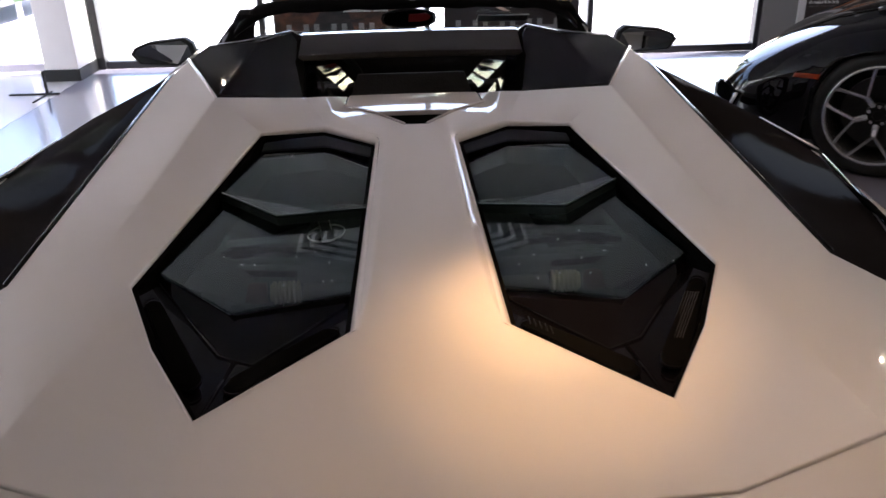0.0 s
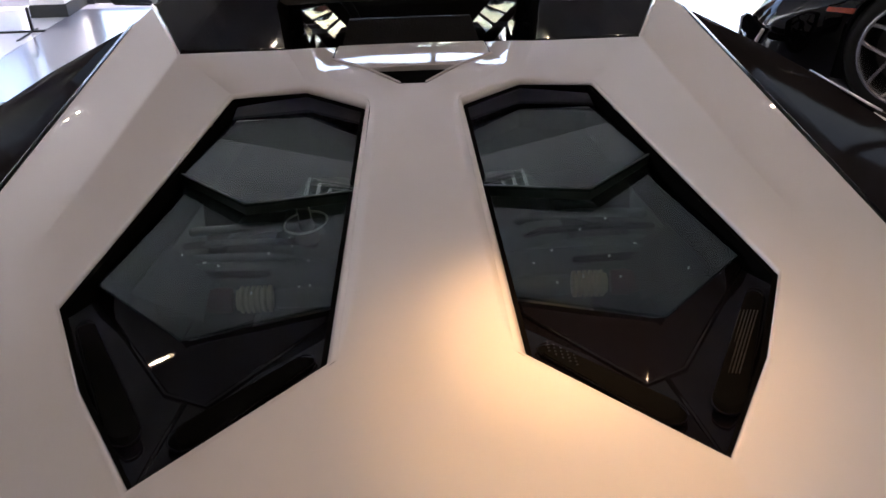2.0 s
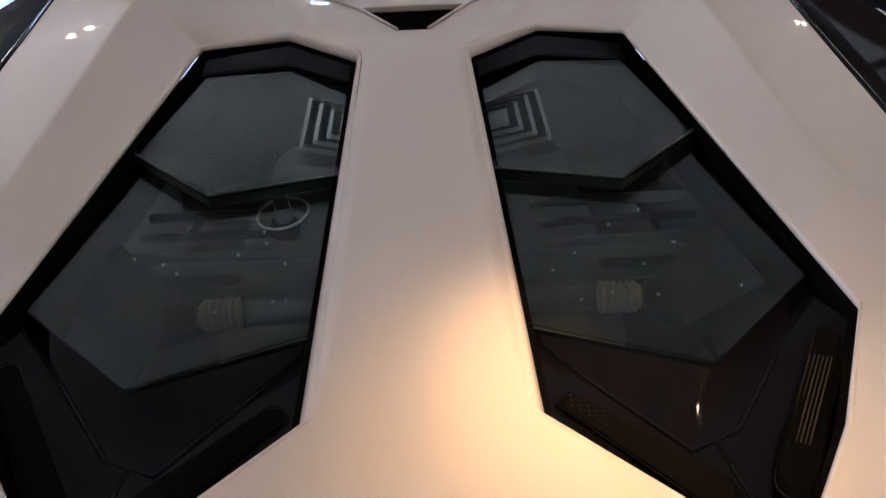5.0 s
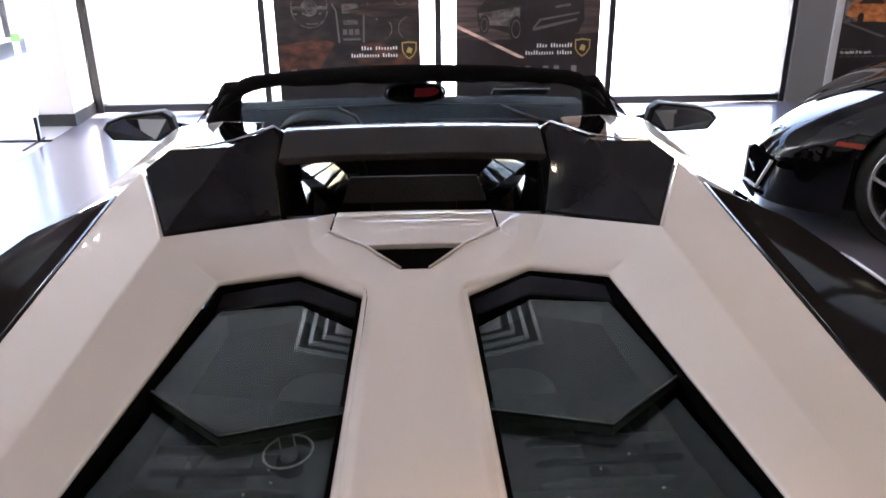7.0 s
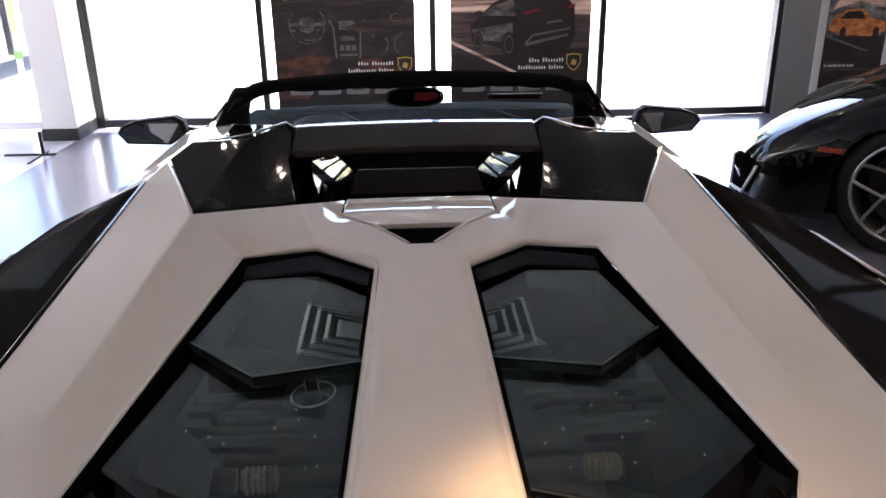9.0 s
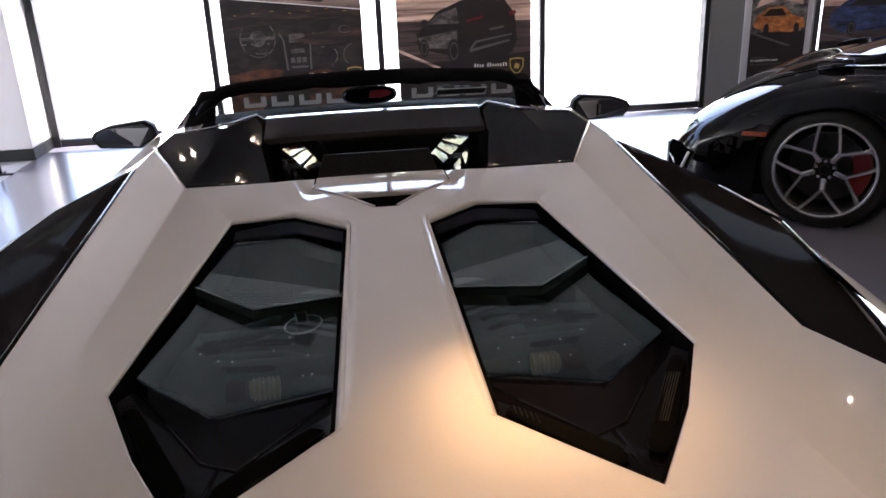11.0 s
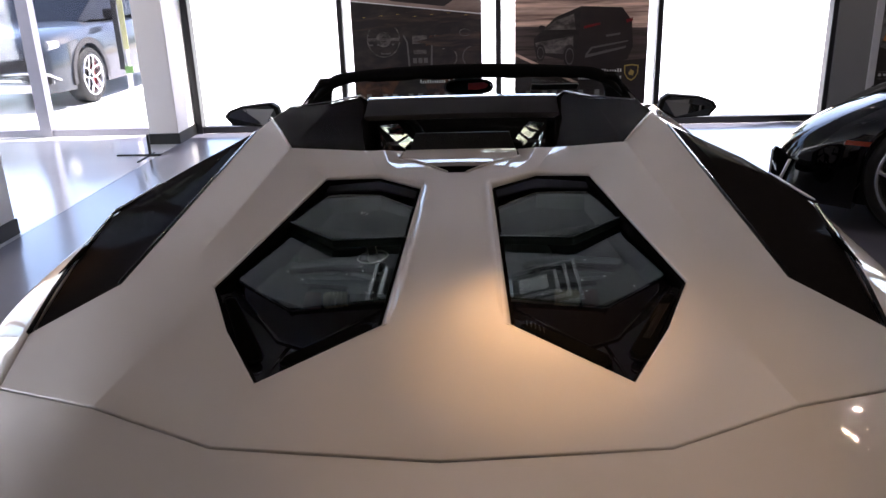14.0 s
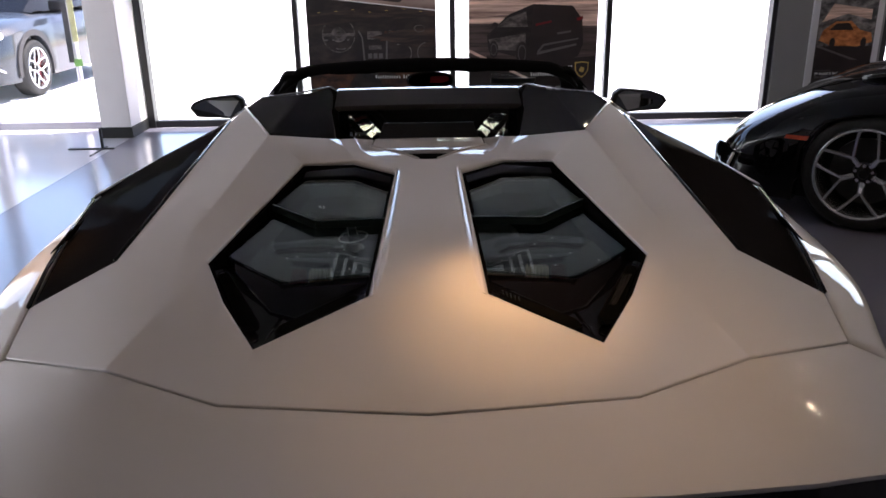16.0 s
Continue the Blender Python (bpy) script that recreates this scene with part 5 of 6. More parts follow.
def print_mat(name, dark, light, scale, low=0.35, high=0.65, gloss=0.45):
    """A photographic print: two tones mixed by a stretched noise."""
    m = node_mat(name, dark, gloss)
    n, l = m.node_tree.nodes, m.node_tree.links
    tc, mp, no, mr, mx = (n.new("ShaderNodeTexCoord"), n.new("ShaderNodeMapping"), n.new("ShaderNodeTexNoise"), n.new("ShaderNodeMapRange"), n.new("ShaderNodeMix"))
    mp.inputs["Scale"].default_value = scale
    no.inputs["Scale"].default_value, no.inputs["Detail"].default_value, no.inputs["Roughness"].default_value = 1.0, 8, 0.62
    mr.inputs["From Min"].default_value, mr.inputs["From Max"].default_value = low, high
    mx.data_type = "RGBA"
    mx.inputs[6].default_value, mx.inputs[7].default_value = (*dark, 1), (*light, 1)
    l.new(tc.outputs["Object"], mp.inputs["Vector"])
    l.new(mp.outputs["Vector"], no.inputs["Vector"])
    l.new(no.outputs["Fac"], mr.inputs["Value"])
    l.new(mr.outputs["Result"], mx.inputs[0])
    l.new(mx.outputs[2], n["Principled BSDF"].inputs["Base Color"])
    return m


TAN = print_mat("tan_leather_print", (0.016, 0.007, 0.005), (0.150, 0.052, 0.022), (5, 5, 9), 0.42, 0.72)
DASH_PRINT = print_mat("brown_dash_print", (0.012, 0.008, 0.0075), (0.120, 0.066, 0.052), (2.0, 2, 16), 0.45, 0.78)
GREY_PRINT = print_mat("grey_metal_print", (0.031, 0.025, 0.025), (0.214, 0.189, 0.176), (9, 9, 16), 0.4, 0.7)
SKY_PRINT = print_mat("pale_dusk_print", (0.16, 0.095, 0.080), (0.88, 0.64, 0.52), (1.2, 1, 22))
SCREEN_PRINT = print_mat("tan_windscreen_print", (0.10, 0.06, 0.05), (0.30, 0.22, 0.19), (1.5, 1, 6))
ROAD_PRINT = print_mat("brown_road_print", (0.026, 0.018, 0.017), (0.111, 0.078, 0.072), (2.0, 1, 30))
ORANGE_PRINT = print_mat("orange_car_print", (0.208, 0.058, 0.016), (0.650, 0.247, 0.078), (9, 5, 18))
NIGHT_PRINT = print_mat("night_city_print", (0.033, 0.031, 0.033), (0.312, 0.299, 0.299), (9, 5, 12), 0.42, 0.70)
BLUE_PRINT = print_mat("blue_car_print", (0.008, 0.011, 0.025), (0.063, 0.091, 0.224), (6, 5, 16))
CAR_PRINT = print_mat("dark_car_print", (0.008, 0.006, 0.006), (0.040, 0.032, 0.030), (5, 5, 12), 0.45, 0.8)
CABIN_PRINT = print_mat("dark_cabin_print", (0.009, 0.0065, 0.0065), (0.060, 0.040, 0.034), (5, 5, 11), 0.45, 0.85)


def flat(name, pts, mat, parent, y, label=""):
    """A printed shape, a millimetre proud of the sheet."""
    return part(name, plate_bm([(x, y, z) for x, z in pts], 0.001, (0, -1, 0)), mat, parent, label)


def rect(x0, x1, z0, z1):
    return [(x0, z0), (x1, z0), (x1, z1), (x0, z1)]


def arc(cx, cz, r0, r1, a0, a1, n=20, sx=1.0):
    A = [radians(a0 + (a1 - a0) * i / n) for i in range(n + 1)]
    return [(cx + sx * r1 * math.cos(a), cz + r1 * math.sin(a)) for a in A] + [(cx + sx * r0 * math.cos(a), cz + r0 * math.sin(a)) for a in A[::-1]]


def shield(parent, cx, cz, h, y):
    def sh(k):
        return [(cx - 0.48 * h * k, cz + 0.5 * h * k), (cx, cz + 0.56 * h * k), (cx + 0.48 * h * k, cz + 0.5 * h * k), (cx + 0.46 * h * k, cz - 0.05 * h * k), (cx + 0.25 * h * k, cz - 0.38 * h * k), (cx, cz - 0.55 * h * k), (cx - 0.25 * h * k, cz - 0.38 * h * k), (cx - 0.46 * h * k, cz - 0.05 * h * k)]
    flat("emblem", sh(1.0), GILT, parent, y, "gold shield emblem")
    flat("emblem_field", sh(0.84), POSTER_DARK, parent, y - 0.001)
    flat("emblem_mark", [(cx - 0.2 * h, cz - 0.1 * h), (cx - 0.05 * h, cz + 0.22 * h), (cx + 0.2 * h, cz + 0.1 * h), (cx + 0.12 * h, cz - 0.2 * h)], GILT, parent, y - 0.002)


def poster_interior():
    y = YW - 0.07
    root = thing("poster", "dark poster of a tan leather car cockpit, hung in window", "poster", group="window posters")
    part("sheet", box_bm(-1.235, 0.068, y, y + 0.006, 0.085, 1.85), POSTER_DARK, root)
    for x in (-1.1, -0.06):
        part("cord", tube_bm([(x, y + 0.003, 1.84), (x, y + 0.003, CEIL)], 0.002, 6), BLACK, root)
    f = y - 0.001
    flat("print", rect(-1.23, 0.063, 0.23, 1.84), CABIN_PRINT, root, f + 0.0005)
    flat("print", [(-0.60, 0.90), (-0.30, 0.97), (0.06, 0.99), (0.06, 0.80), (-0.20, 0.80), (-0.42, 0.86)], DASH_PRINT, root, f - 0.0002)
    flat("print", [(-1.22, 1.02), (-0.60, 1.06), (0.06, 1.10), (0.06, 1.22), (-0.60, 1.20), (-1.22, 1.12)], DASH_PRINT, root, f - 0.0002)
    flat("print", arc(-0.10, 0.98, 0.03, 0.036, 0, 355, 20, 1.6), GREY_PRINT, root, f - 0.001)
    flat("print", arc(-0.02, 0.74, 0.10, 0.108, 100, 230, 14), BAR_DIM, root, f - 0.001)
    flat("print", [(-0.955, 0.80), (-0.945, 0.785), (-0.86, 0.785), (-0.85, 0.80), (-0.865, 0.80), (-0.872, 0.793), (-0.932, 0.793), (-0.94, 0.80)], BAR_DIM, root, f - 0.001)
    flat("print", rect(-1.07, -1.03, 0.87, 0.885), BAR_DIM, root, f - 0.001)
    for k in range(4):
        flat("print", rect(-0.985 + 0.05 * k, -0.965 + 0.05 * k, 0.872, 0.888), BAR_DIM, root, f - 0.0015)
    for k in range(7):
        flat("print", rect(-1.12 + 0.17 * k, -1.09 + 0.17 * k, 1.145 + 0.012 * (k % 3), 1.150 + 0.012 * (k % 3)), GILT, root, f - 0.001)
    flat("print", [(-1.22, 0.25), (-0.95, 0.25), (-0.70, 0.62), (-0.86, 0.66), (-1.22, 0.60)], TAN, root, f)
    flat("print", [(-0.45, 0.25), (0.05, 0.25), (0.05, 0.50), (-0.30, 0.62), (-0.55, 0.60)], TAN, root, f)
    flat("print", [(-0.50, 0.86), (0.04, 0.90), (0.04, 0.96), (-0.45, 0.96)], TAN, root, f)
    flat("print", [(-1.23, 1.305), (0.063, 1.150), (0.063, 1.84), (-1.23, 1.84)], SCREEN_PRINT, root, f - 0.0004, "printed pale windscreen edge")
    flat("print", [(-1.23, 1.305), (0.063, 1.150), (0.063, 1.160), (-1.23, 1.313)], BAR, root, f - 0.0008)
    flat("print", [(-0.85, 1.30), (-0.30, 1.235), (-0.15, 1.33), (-0.75, 1.36)], POSTER_DARK, root, f - 0.0008)
    flat("print", arc(-0.92, 0.93, 0.165, 0.178, 0, 350, 28, 0.95), GREY_PRINT, root, f, "printed steering wheel")
    flat("print", arc(-0.92, 0.93, 0.03, 0.075, 0, 350, 16), GREY_PRINT, root, f - 0.001)
    flat("print", rect(-1.08, -0.76, 0.915, 0.945), GREY_PRINT, root, f)
    flat("print", [(-0.71, 0.97), (-0.675, 0.90), (-0.655, 0.62), (-0.675, 0.62), (-0.69, 0.90), (-0.725, 0.96)], BAR_DIM, root, f)
    flat("print", [(-0.40, 0.97), (-0.44, 0.90), (-0.455, 0.62), (-0.435, 0.62), (-0.425, 0.90), (-0.385, 0.96)], BAR_DIM, root, f)
    flat("print", rect(-0.63, -0.48, 0.88, 0.96), GREY_PRINT, root, f)
    flat("print", rect(-0.62, -0.49, 0.78, 0.82), GREY_PRINT, root, f)
    for k in range(3):
        flat("print", rect(-0.63 + 0.055 * k, -0.59 + 0.055 * k, 0.69, 0.74), BAR_DIM, root, f)
    flat("print", rect(-0.63, -0.47, 0.64, 0.66), BAR_DIM, root, f)
    flat("print", arc(-0.28, 0.74, 0.09, 0.10, -70, 120, 14), GREY_PRINT, root, f)
    for k in range(4):
        x = -1.12 + 0.265 * k
        flat("title_block", [(x, 0.285), (x + 0.20, 0.285), (x + 0.215, 0.305), (x + 0.215, 0.385), (x + 0.165, 0.385), (x + 0.165, 0.325), (x + 0.05, 0.325), (x + 0.05, 0.385), (x, 0.385)], TITLE_PRINT, root, f - 0.002, "grey printed title block")
    words(root, -0.47, -0.133, 0.553, 0.585, f - 0.002, (4, 8), BAR, "white printed bars", 1)
    words(root, -0.565, -0.133, 0.488, 0.522, f - 0.002, (11, 6), BAR, "white printed bars", 2)
    shield(root, -0.032, 0.545, 0.145, f - 0.001)


def poster_suv():
    y = YW - 0.07
    root = thing("poster", "poster of a dark SUV on a road, hung in window", "poster", group="window posters")
    part("sheet", box_bm(0.40, 1.712, y, y + 0.006, 0.085, 1.85), POSTER_DARK, root)
    for x in (0.52, 1.58):
        part("cord", tube_bm([(x, y + 0.003, 1.84), (x, y + 0.003, CEIL)], 0.002, 6), BLACK, root)
    f = y - 0.001
    flat("print", [(0.405, 1.0), (1.707, 0.80), (1.707, 1.84), (0.405, 1.84)], SKY_PRINT, root, f)
    flat("print", [(0.405, 0.64), (0.70, 0.62), (1.707, 0.68), (1.707, 0.98), (0.405, 1.02)], ROAD_PRINT, root, f - 0.001)
    flat("print", [(0.405, 0.765), (0.405, 0.735), (0.98, 0.46), (1.04, 0.46)], SKY_PRINT, root, f - 0.002)
    # the printed car, seen from behind and the side
    flat("print", [(0.60, 0.76), (0.585, 0.90), (0.66, 0.97), (0.80, 1.10), (1.05, 1.20), (1.45, 1.18), (1.55, 1.05), (1.57, 0.80), (1.52, 0.68), (1.20, 0.60), (1.05, 0.60), (0.90, 0.68)], POSTER_DARK, root, f - 0.003, "printed dark car")
    flat("print", [(0.62, 0.90), (0.66, 0.97), (0.80, 1.10), (1.05, 1.19), (1.04, 1.0), (1.0, 0.66), (0.92, 0.70), (0.90, 0.76), (0.64, 0.78)], CAR_PRINT, root, f - 0.0035)
    flat("print", [(0.69, 0.985), (0.64, 0.99), (0.625, 1.01), (0.66, 1.03), (0.70, 1.02)], POSTER_DARK, root, f - 0.0055)
    flat("print", [(1.50, 1.03), (1.56, 1.05), (1.555, 1.08), (1.49, 1.06)], RED, root, f - 0.005)
    flat("print", [(1.12, 0.73), (1.17, 0.79), (1.52, 0.85), (1.52, 0.865), (1.16, 0.808), (1.10, 0.735)], BAR_DIM, root, f - 0.005)
    flat("print", [(0.68, 0.98), (0.80, 1.07), (0.98, 1.13), (1.0, 0.98)], GREY_PRINT, root, f - 0.004)
    flat("print", [(0.60, 0.86), (0.98, 0.92), (0.98, 0.74), (0.64, 0.76)], GREY_PRINT, root, f - 0.004)
    for cx, cz, r in ((0.655, 0.76, 0.085), (0.945, 0.72, 0.115)):
        flat("print", arc(cx, cz, 0.0, r, 0, 359, 20, 0.55), POSTER_DARK, root, f - 0.005)
        flat("print", arc(cx, cz, r * 0.62, r * 0.72, 0, 355, 20, 0.5), BAR_DIM, root, f - 0.006)
    flat("print", [(1.08, 0.985), (1.24, 1.02), (1.24, 1.04), (1.08, 1.01)], RED, root, f - 0.005)
    flat("print", [(1.30, 0.90), (1.44, 0.92), (1.44, 0.94), (1.30, 0.92)], BAR_DIM, root, f - 0.005)
    flat("print", [(1.10, 0.70), (1.50, 0.79), (1.50, 0.81), (1.10, 0.73)], BAR_DIM, root, f - 0.005)
    for k in range(4):
        x = 0.51 + 0.265 * k
        flat("title_block", [(x, 0.285), (x + 0.20, 0.285), (x + 0.215, 0.305), (x + 0.215, 0.385), (x + 0.165, 0.385), (x + 0.165, 0.325), (x + 0.05, 0.325), (x + 0.05, 0.385), (x, 0.385)], TITLE_PRINT, root, f - 0.003, "grey printed title block")
    words(root, 1.14, 1.475, 0.553, 0.588, f - 0.003, (4, 8), BAR, "white printed bars", 1)
    words(root, 1.038, 1.475, 0.488, 0.524, f - 0.003, (11, 6), BAR, "white printed bars", 2)
    shield(root, 1.565, 0.545, 0.15, f - 0.002)


def poster_coupe():
    y = YW - 0.075
    root = thing("poster", "framed dark poster of an orange sports car on the grey pier", "poster")
    part("frame", box_bm(3.90, 4.62, y, y + 0.03, 0.12, 2.2, 0.003), ALU, root, "pale poster frame")
    part("sheet", box_bm(3.965, 4.555, y - 0.003, y, 0.18, 2.14), POSTER_DARK, root)
    f = y - 0.004
    flat("print", rect(3.968, 4.552, 0.74, 1.5), NIGHT_PRINT, root, f)
    flat("print", [(4.0, 0.98), (4.25, 1.06), (4.5, 1.0), (4.5, 1.10), (4.1, 1.16)], SKY_PRINT, root, f - 0.001)
    flat("print", [(3.99, 0.80), (4.02, 0.90), (4.14, 0.985), (4.30, 0.99), (4.40, 0.90), (4.52, 0.87), (4.54, 0.78), (4.40, 0.735), (4.12, 0.745)], ORANGE_PRINT, root, f - 0.002, "printed orange car")
    flat("print", [(4.08, 0.90), (4.15, 0.965), (4.28, 0.97), (4.33, 0.90)], POSTER_DARK, root, f - 0.003)
    for cx in (4.13, 4.45):
        flat("print", arc(cx, 0.775, 0, 0.05, 0, 359, 18, 0.6), POSTER_DARK, root, f - 0.003)
    flat("print", [(3.97, 0.755), (3.97, 0.735), (4.35, 0.60), (4.42, 0.60)], BAR_DIM, root, f - 0.002)
    words(root, 3.995, 4.29, 0.452, 0.478, f - 0.002, (3, 8, 2, 3, 6), BAR, "white printed bars", 3)
    words(root, 3.995, 4.43, 0.418, 0.436, f - 0.002, (4, 4, 1, 4, 7, 4, 6), BAR_DIM, "grey printed bars", 4)
    flat("text_bar", rect(3.995, 4.15, 0.49, 0.497), BAR_DIM, root, f - 0.002, "thin printed line")


def poster_blue():
    y = YW - 0.07
    root = thing("poster", "dark poster of a blue sports car, hung in window", "poster", group="window posters")
    part("sheet", box_bm(4.72, 5.98, y, y + 0.006, 0.22, 1.85), POSTER_DARK, root)
    for x in (4.85, 5.85):
        part("cord", tube_bm([(x, y + 0.003, 1.84), (x, y + 0.003, CEIL)], 0.002, 6), BLACK, root)
    f = y - 0.001
    flat("print", [(4.73, 0.95), (5.97, 0.90), (5.97, 1.84), (4.73, 1.84)], SKY_PRINT, root, f)
    flat("print", [(4.73, 0.62), (5.97, 0.62), (5.97, 0.92), (4.73, 0.97)], ROAD_PRINT, root, f - 0.001)
    flat("print", [(4.80, 0.78), (4.82, 0.90), (4.95, 1.00), (5.10, 1.06), (5.40, 1.06), (5.55, 0.98), (5.68, 0.92), (5.72, 0.80), (5.60, 0.72), (4.95, 0.70)], BLUE_PRINT, root, f - 0.002, "printed blue car")
    flat("print", [(4.98, 0.96), (5.12, 1.03), (5.38, 1.03), (5.46, 0.95)], POSTER_DARK, root, f - 0.003)
    for cx in (5.05, 5.58):
        flat("print", arc(cx, 0.74, 0, 0.075, 0, 359, 18, 0.6), POSTER_DARK, root, f - 0.003)
        flat("print", arc(cx, 0.74, 0.045, 0.055, 0, 355, 18, 0.6), BAR_DIM, root, f - 0.004)
    flat("print", [(4.73, 0.70), (4.73, 0.68), (5.5, 0.56), (5.6, 0.56)], BAR_DIM, root, f - 0.002)


poster_blue()
poster_interior()
poster_suv()
poster_coupe()

# ---------------------------------------------------------------- small things by the entrance
st = thing("display_stand", "clear glass display panel standing on black metal feet", "display stand", at=(-3.19, 6.28, 0))
part("foot", box_bm(-0.21, 0.21, -0.018, 0.018, 0.0, 0.012, 0.003), BLACK, st, "black metal foot")
part("foot", box_bm(0.10, 0.118, -0.30, 0.10, 0.0, 0.010, 0.003), BLACK, st, "black metal foot")
part("clamp", box_bm(0.098, 0.120, -0.012, 0.012, 0.012, 0.20, 0.003), BLACK, st, "slim black clamp")
part("glass_sheet", box_bm(-0.16, 0.098, -0.004, 0.004, 0.014, 1.9), GLASS, st, "clear glass sheet")

sg = thing("sign_post", "white post with a yellow-green sign outside the glass", "sign", at=(-3.87, 7.85, -0.03))
part("post", tube_bm([(0.0, 0.03, 0), (0.0, 0.03, 1.35)], 0.028, 12), ALU, sg, smooth=True)
part("plate", box_bm(-0.004, 0.058, -0.01, 0.0, 0.88, 1.42, 0.003), node_mat("yellow_green_sign", (0.60, 0.62, 0.30), 0.5, 0, 0, 0, 0.35, 12), sg, "yellow-green plate")
part("backing", box_bm(-0.075, -0.016, -0.01, 0.0, 0.66, 1.42, 0.003), node_mat("dark_sign_backing", (0.05, 0.055, 0.055), 0.5, 0, 0, 0, 0.2, 12), sg, "dark sign edge")
part("sticker", box_bm(-0.02, 0.07, -0.016, -0.012, 0.62, 0.70, 0.002), node_mat("green_sticker", (0.18, 0.40, 0.10), 0.5, 0, 0, 0, 0.2, 12), sg, "green sticker")


# ---------------------------------------------------------------- trees across the forecourt
BARK = node_mat("grey_bark", (0.12, 0.09, 0.07), 0.9, 0, 0, 0.03, 0.3, 12, 0.6, 30)
LEAF = node_mat("green_leaves", (0.06, 0.11, 0.03), 0.6, 0, 0, 0.03, 0.5, 4)


def tree(x, y, h, seed):
    rnd = random.Random(seed)
    root = thing("tree", "leafy green tree beyond the sunlit forecourt", "tree", group="trees outside", at=(x, y, -0.05))
    q = h / 6.5
    bm = tube_bm([(0, 0, 0), (0.05, 0.03, h * 0.25), (0.02, 0.08, h * 0.5), (0.1, 0, h * 0.8)], [0.17 * q, 0.13 * q, 0.09 * q, 0.03 * q], 8)
    tips = []
    for k in range(7):
        a, z = k * 2.4, h * (0.3 + 0.06 * k)
        tip = (math.cos(a) * h * 0.24, math.sin(a) * h * 0.24, z + h * 0.2)
        join(bm, tube_bm([(0.03, 0.05, z), (tip[0] * 0.5, tip[1] * 0.5, z + h * 0.07), tip], [0.06 * q, 0.04 * q, 0.015 * q], 6))
        tips.append(tip)
    part("trunk", bm, BARK, root, smooth=True)
    verts, faces = [], []
    for tip in tips + [(0, 0, h * 0.85), (0.3, 0.2, h * 0.7), (-0.4, 0.1, h * 0.6)]:
        for _ in range(150):
            p = Vector(tip) + Vector((rnd.gauss(0, 0.11), rnd.gauss(0, 0.11), rnd.gauss(0, 0.08))) * h
            u = Vector((rnd.uniform(-1, 1), rnd.uniform(-1, 1), rnd.uniform(-1, 1))).normalized() * rnd.uniform(0.10, 0.2) * q
            v = u.cross(Vector((rnd.uniform(-1, 1), rnd.uniform(-1, 1), rnd.uniform(-1, 1)))).normalized() * 0.10 * q
            n = len(verts)
            verts += [p - u, p + v, p + u, p - v]
            faces.append((n, n + 1, n + 2, n + 3))
    me = bpy.data.meshes.new("crown")
    me.from_pydata([tuple(q) for q in verts], [], faces)
    me.materials.append(LEAF)
    cr = new("crown", me)
    cr.parent = root


for k in range(15):
    tree(-52 + 7.4 * k + (k * 37 % 5) * 1.2, 64 + (k * 53 % 7) * 1.1, 8.5 + (k * 29 % 5) * 0.9, k)
for k in range(4):
    tree(-22 - (k % 2) * 2, 0 + 4.5 * k, 6.5 + k * 0.4, 20 + k)

# ---------------------------------------------------------------- ceiling fittings
VENT_WHITE = node_mat("white_enamel", (0.80, 0.80, 0.80), 0.4, 0, 0, 0.03, 0.03, 8)
DUCT = node_mat("grey_duct_paint", (0.13, 0.13, 0.13), 0.7, 0, 0, 0.03, 0.1, 10)
vent = thing("ceiling_vent", "square stepped white air diffuser set in the ceiling", "vent", at=(0.0, 3.93, CEIL))
for k in range(4):
    h = 0.295 - 0.07 * k
    z = -0.002 - 0.012 * k
    rows = [[(a * (h + o), b * (h + o), z - d) for a, b in ((-1, -1), (1, -1), (1, 1), (-1, 1))] for o, d in ((0.014, 0.0), (0.014, 0.004), (-0.010, 0.018), (-0.010, 0.014))]
    bm = loft_bm(rows + [rows[0]], True)
    bmesh.ops.delete(bm, geom=[f for f in bm.faces if len(f.verts) == 4 and abs(f.normal.z) > 0.98 and f.calc_area() > 0.05], context="FACES")
    part("slat", bm, VENT_WHITE, vent)
part("duct", box_bm(-0.29, 0.29, -0.29, 0.29, -0.003, -0.001), DUCT, vent, "dark duct behind the slats")

LAMP = glow_mat("lamp_face", (1.0, 0.80, 0.55), 95.0)


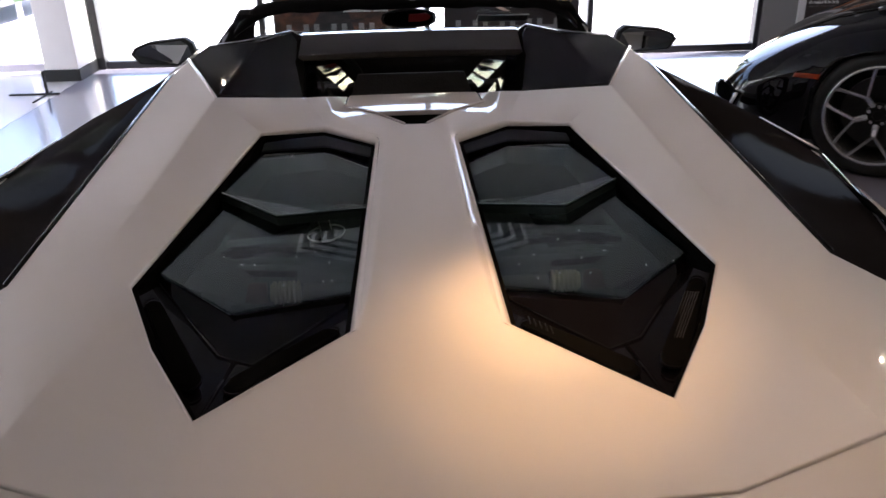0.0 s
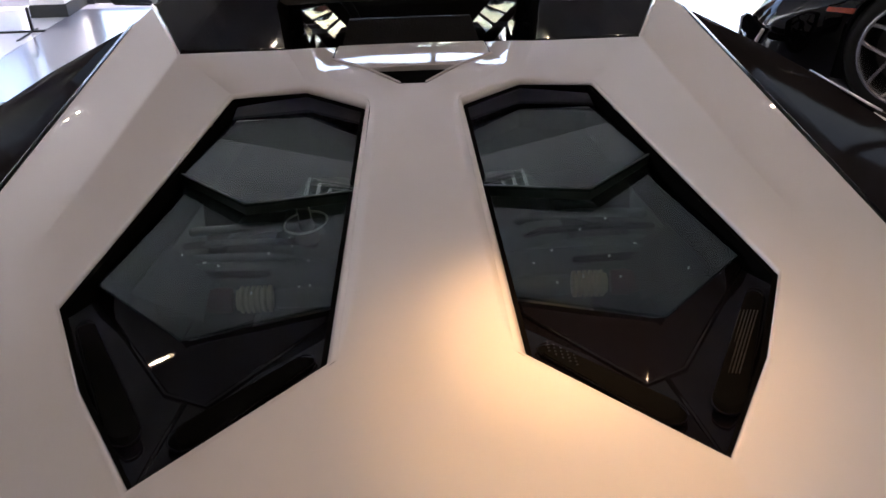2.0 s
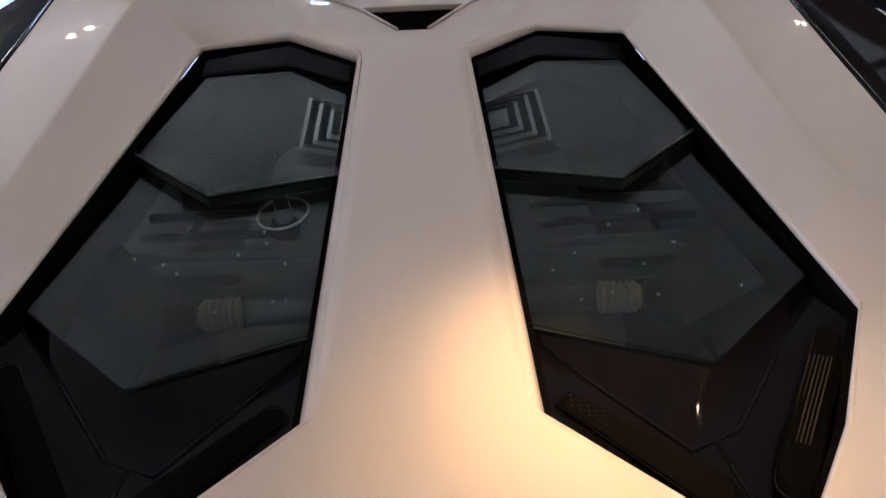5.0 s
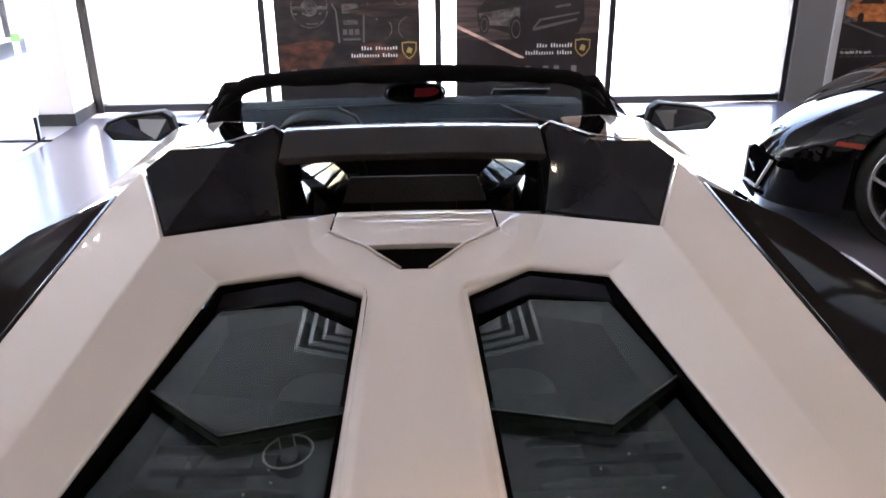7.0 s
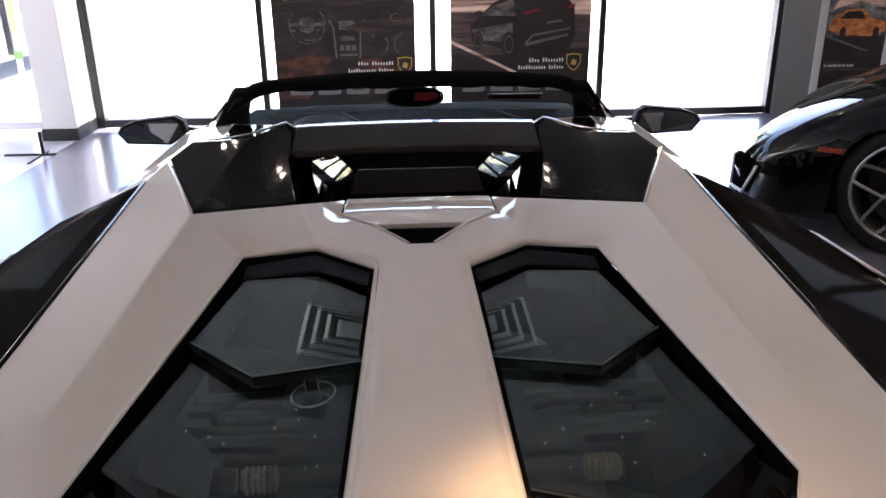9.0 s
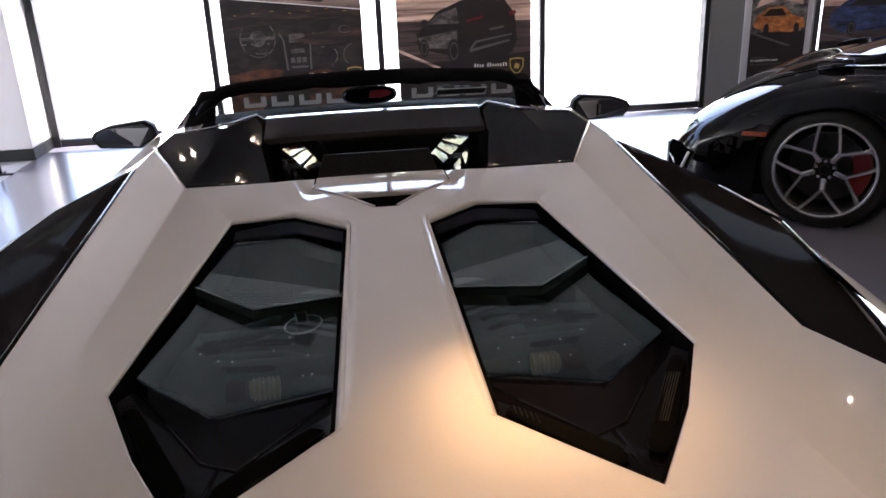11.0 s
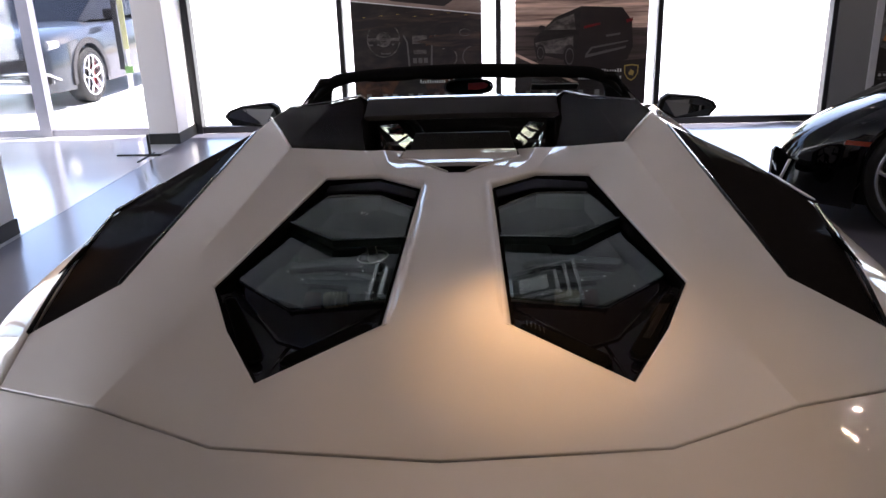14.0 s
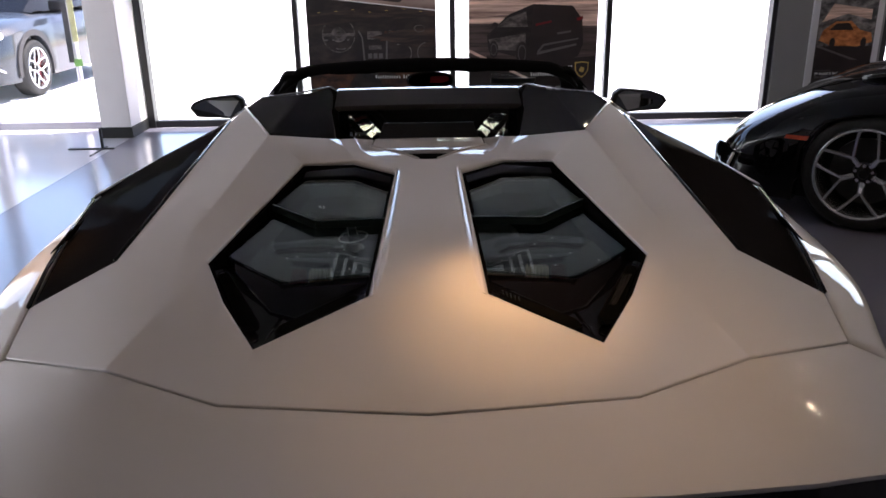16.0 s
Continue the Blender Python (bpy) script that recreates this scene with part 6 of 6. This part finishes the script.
def spot(x, y, target, watts, degrees, blend=0.6, color=(1.0, 0.85, 0.72), size=0.004, dark_face=False):
    """A small recessed ceiling spotlight that points at a place."""
    root = thing("spotlight", "small white recessed ceiling spotlight with a warm lamp", "spotlight", group="ceiling spotlights", at=(x, y, CEIL))
    part("trim_ring", ring_bm([(0.020, -0.001), (0.030, -0.001), (0.032, -0.003), (0.030, -0.005), (0.023, -0.005), (0.020, -0.001)], 24), WHITE_WALL, root, smooth=True)
    part("lamp", ring_bm([(0.0, -0.007), (0.010, -0.007), (0.012, -0.002), (0, -0.002)], 20), BLACK if dark_face else LAMP, root, "dark face of an added lamp" if dark_face else "glowing warm lamp")
    if not watts:
        return root
    d = (Vector(target) - Vector((x, y, CEIL - 0.03))).normalized()
    li = bpy.data.lights.new("spot_light", "SPOT")
    li.energy, li.spot_size, li.spot_blend, li.shadow_soft_size, li.color = watts, radians(degrees), blend, size, color
    lo = new("spot_light", li)
    lo.parent = root
    lo.matrix_basis = Matrix.Translation(Vector((0, 0, -0.012))) @ d.to_track_quat("-Z", "Y").to_matrix().to_4x4()
    return root


POOL, GENERAL = 18.0, 4.5
WARM = (1.0, 0.58, 0.25)
spot(0.40, 0.20, (0.175, 0.37, 1.0), POOL * 1.0, 12.5, 1.0, WARM)
spot(0.42, 0.05, (0.19, 0.29, 1.0), POOL * 0.75, 20, 1.0, WARM)
spot(0.70, -0.40, (0.26, 0.10, 1.0), POOL * 0.30, 34, 1.0, (1.0, 0.64, 0.34))
spot(-1.45, 0.3, (-0.95, 0.58, 0.95), POOL * 1.3, 15, 1.0, WARM)
for x, y, k in ((2.0, 0.4, 0.06), (1.3, -0.9, 0.03), (-2.4, 1.6, 0.4), (2.85, 1.3, 0.5), (3.6, 2.4, 1.7), (-3.6, 4.2, 2.0),
                (-1.75, 5.45, 0.15), (1.75, 5.6, 0.15)):
    for d in (-0.04, 0.04):
        spot(x + d, y + 0.5 * d, (x * 0.8, y * 0.8, 0.0), GENERAL * k / 2, 120, 0.5)
# glowing twin lamp faces without beams, added for glints on the bodywork
for x, y in ((-2.75, 4.4), (2.95, 4.3), (-1.6, 1.3), (1.6, 1.3), (-3.6, 5.8), (3.6, 5.6)):
    for d in (-0.035, 0.035):
        spot(x + d, y + 0.6 * d, (x, y, 0.0), 0, 60)
# lamps added to brighten the posters, with dark faces so they leave no glint
for x, k in ((-0.60, 1.0), (1.05, 1.0), (4.25, 0.7), (5.35, 0.6)):
    spot(x, 5.6, (x, 7.25, 0.75), 10.0 * k, 62, 0.8, (1.0, 0.86, 0.76), dark_face=True)
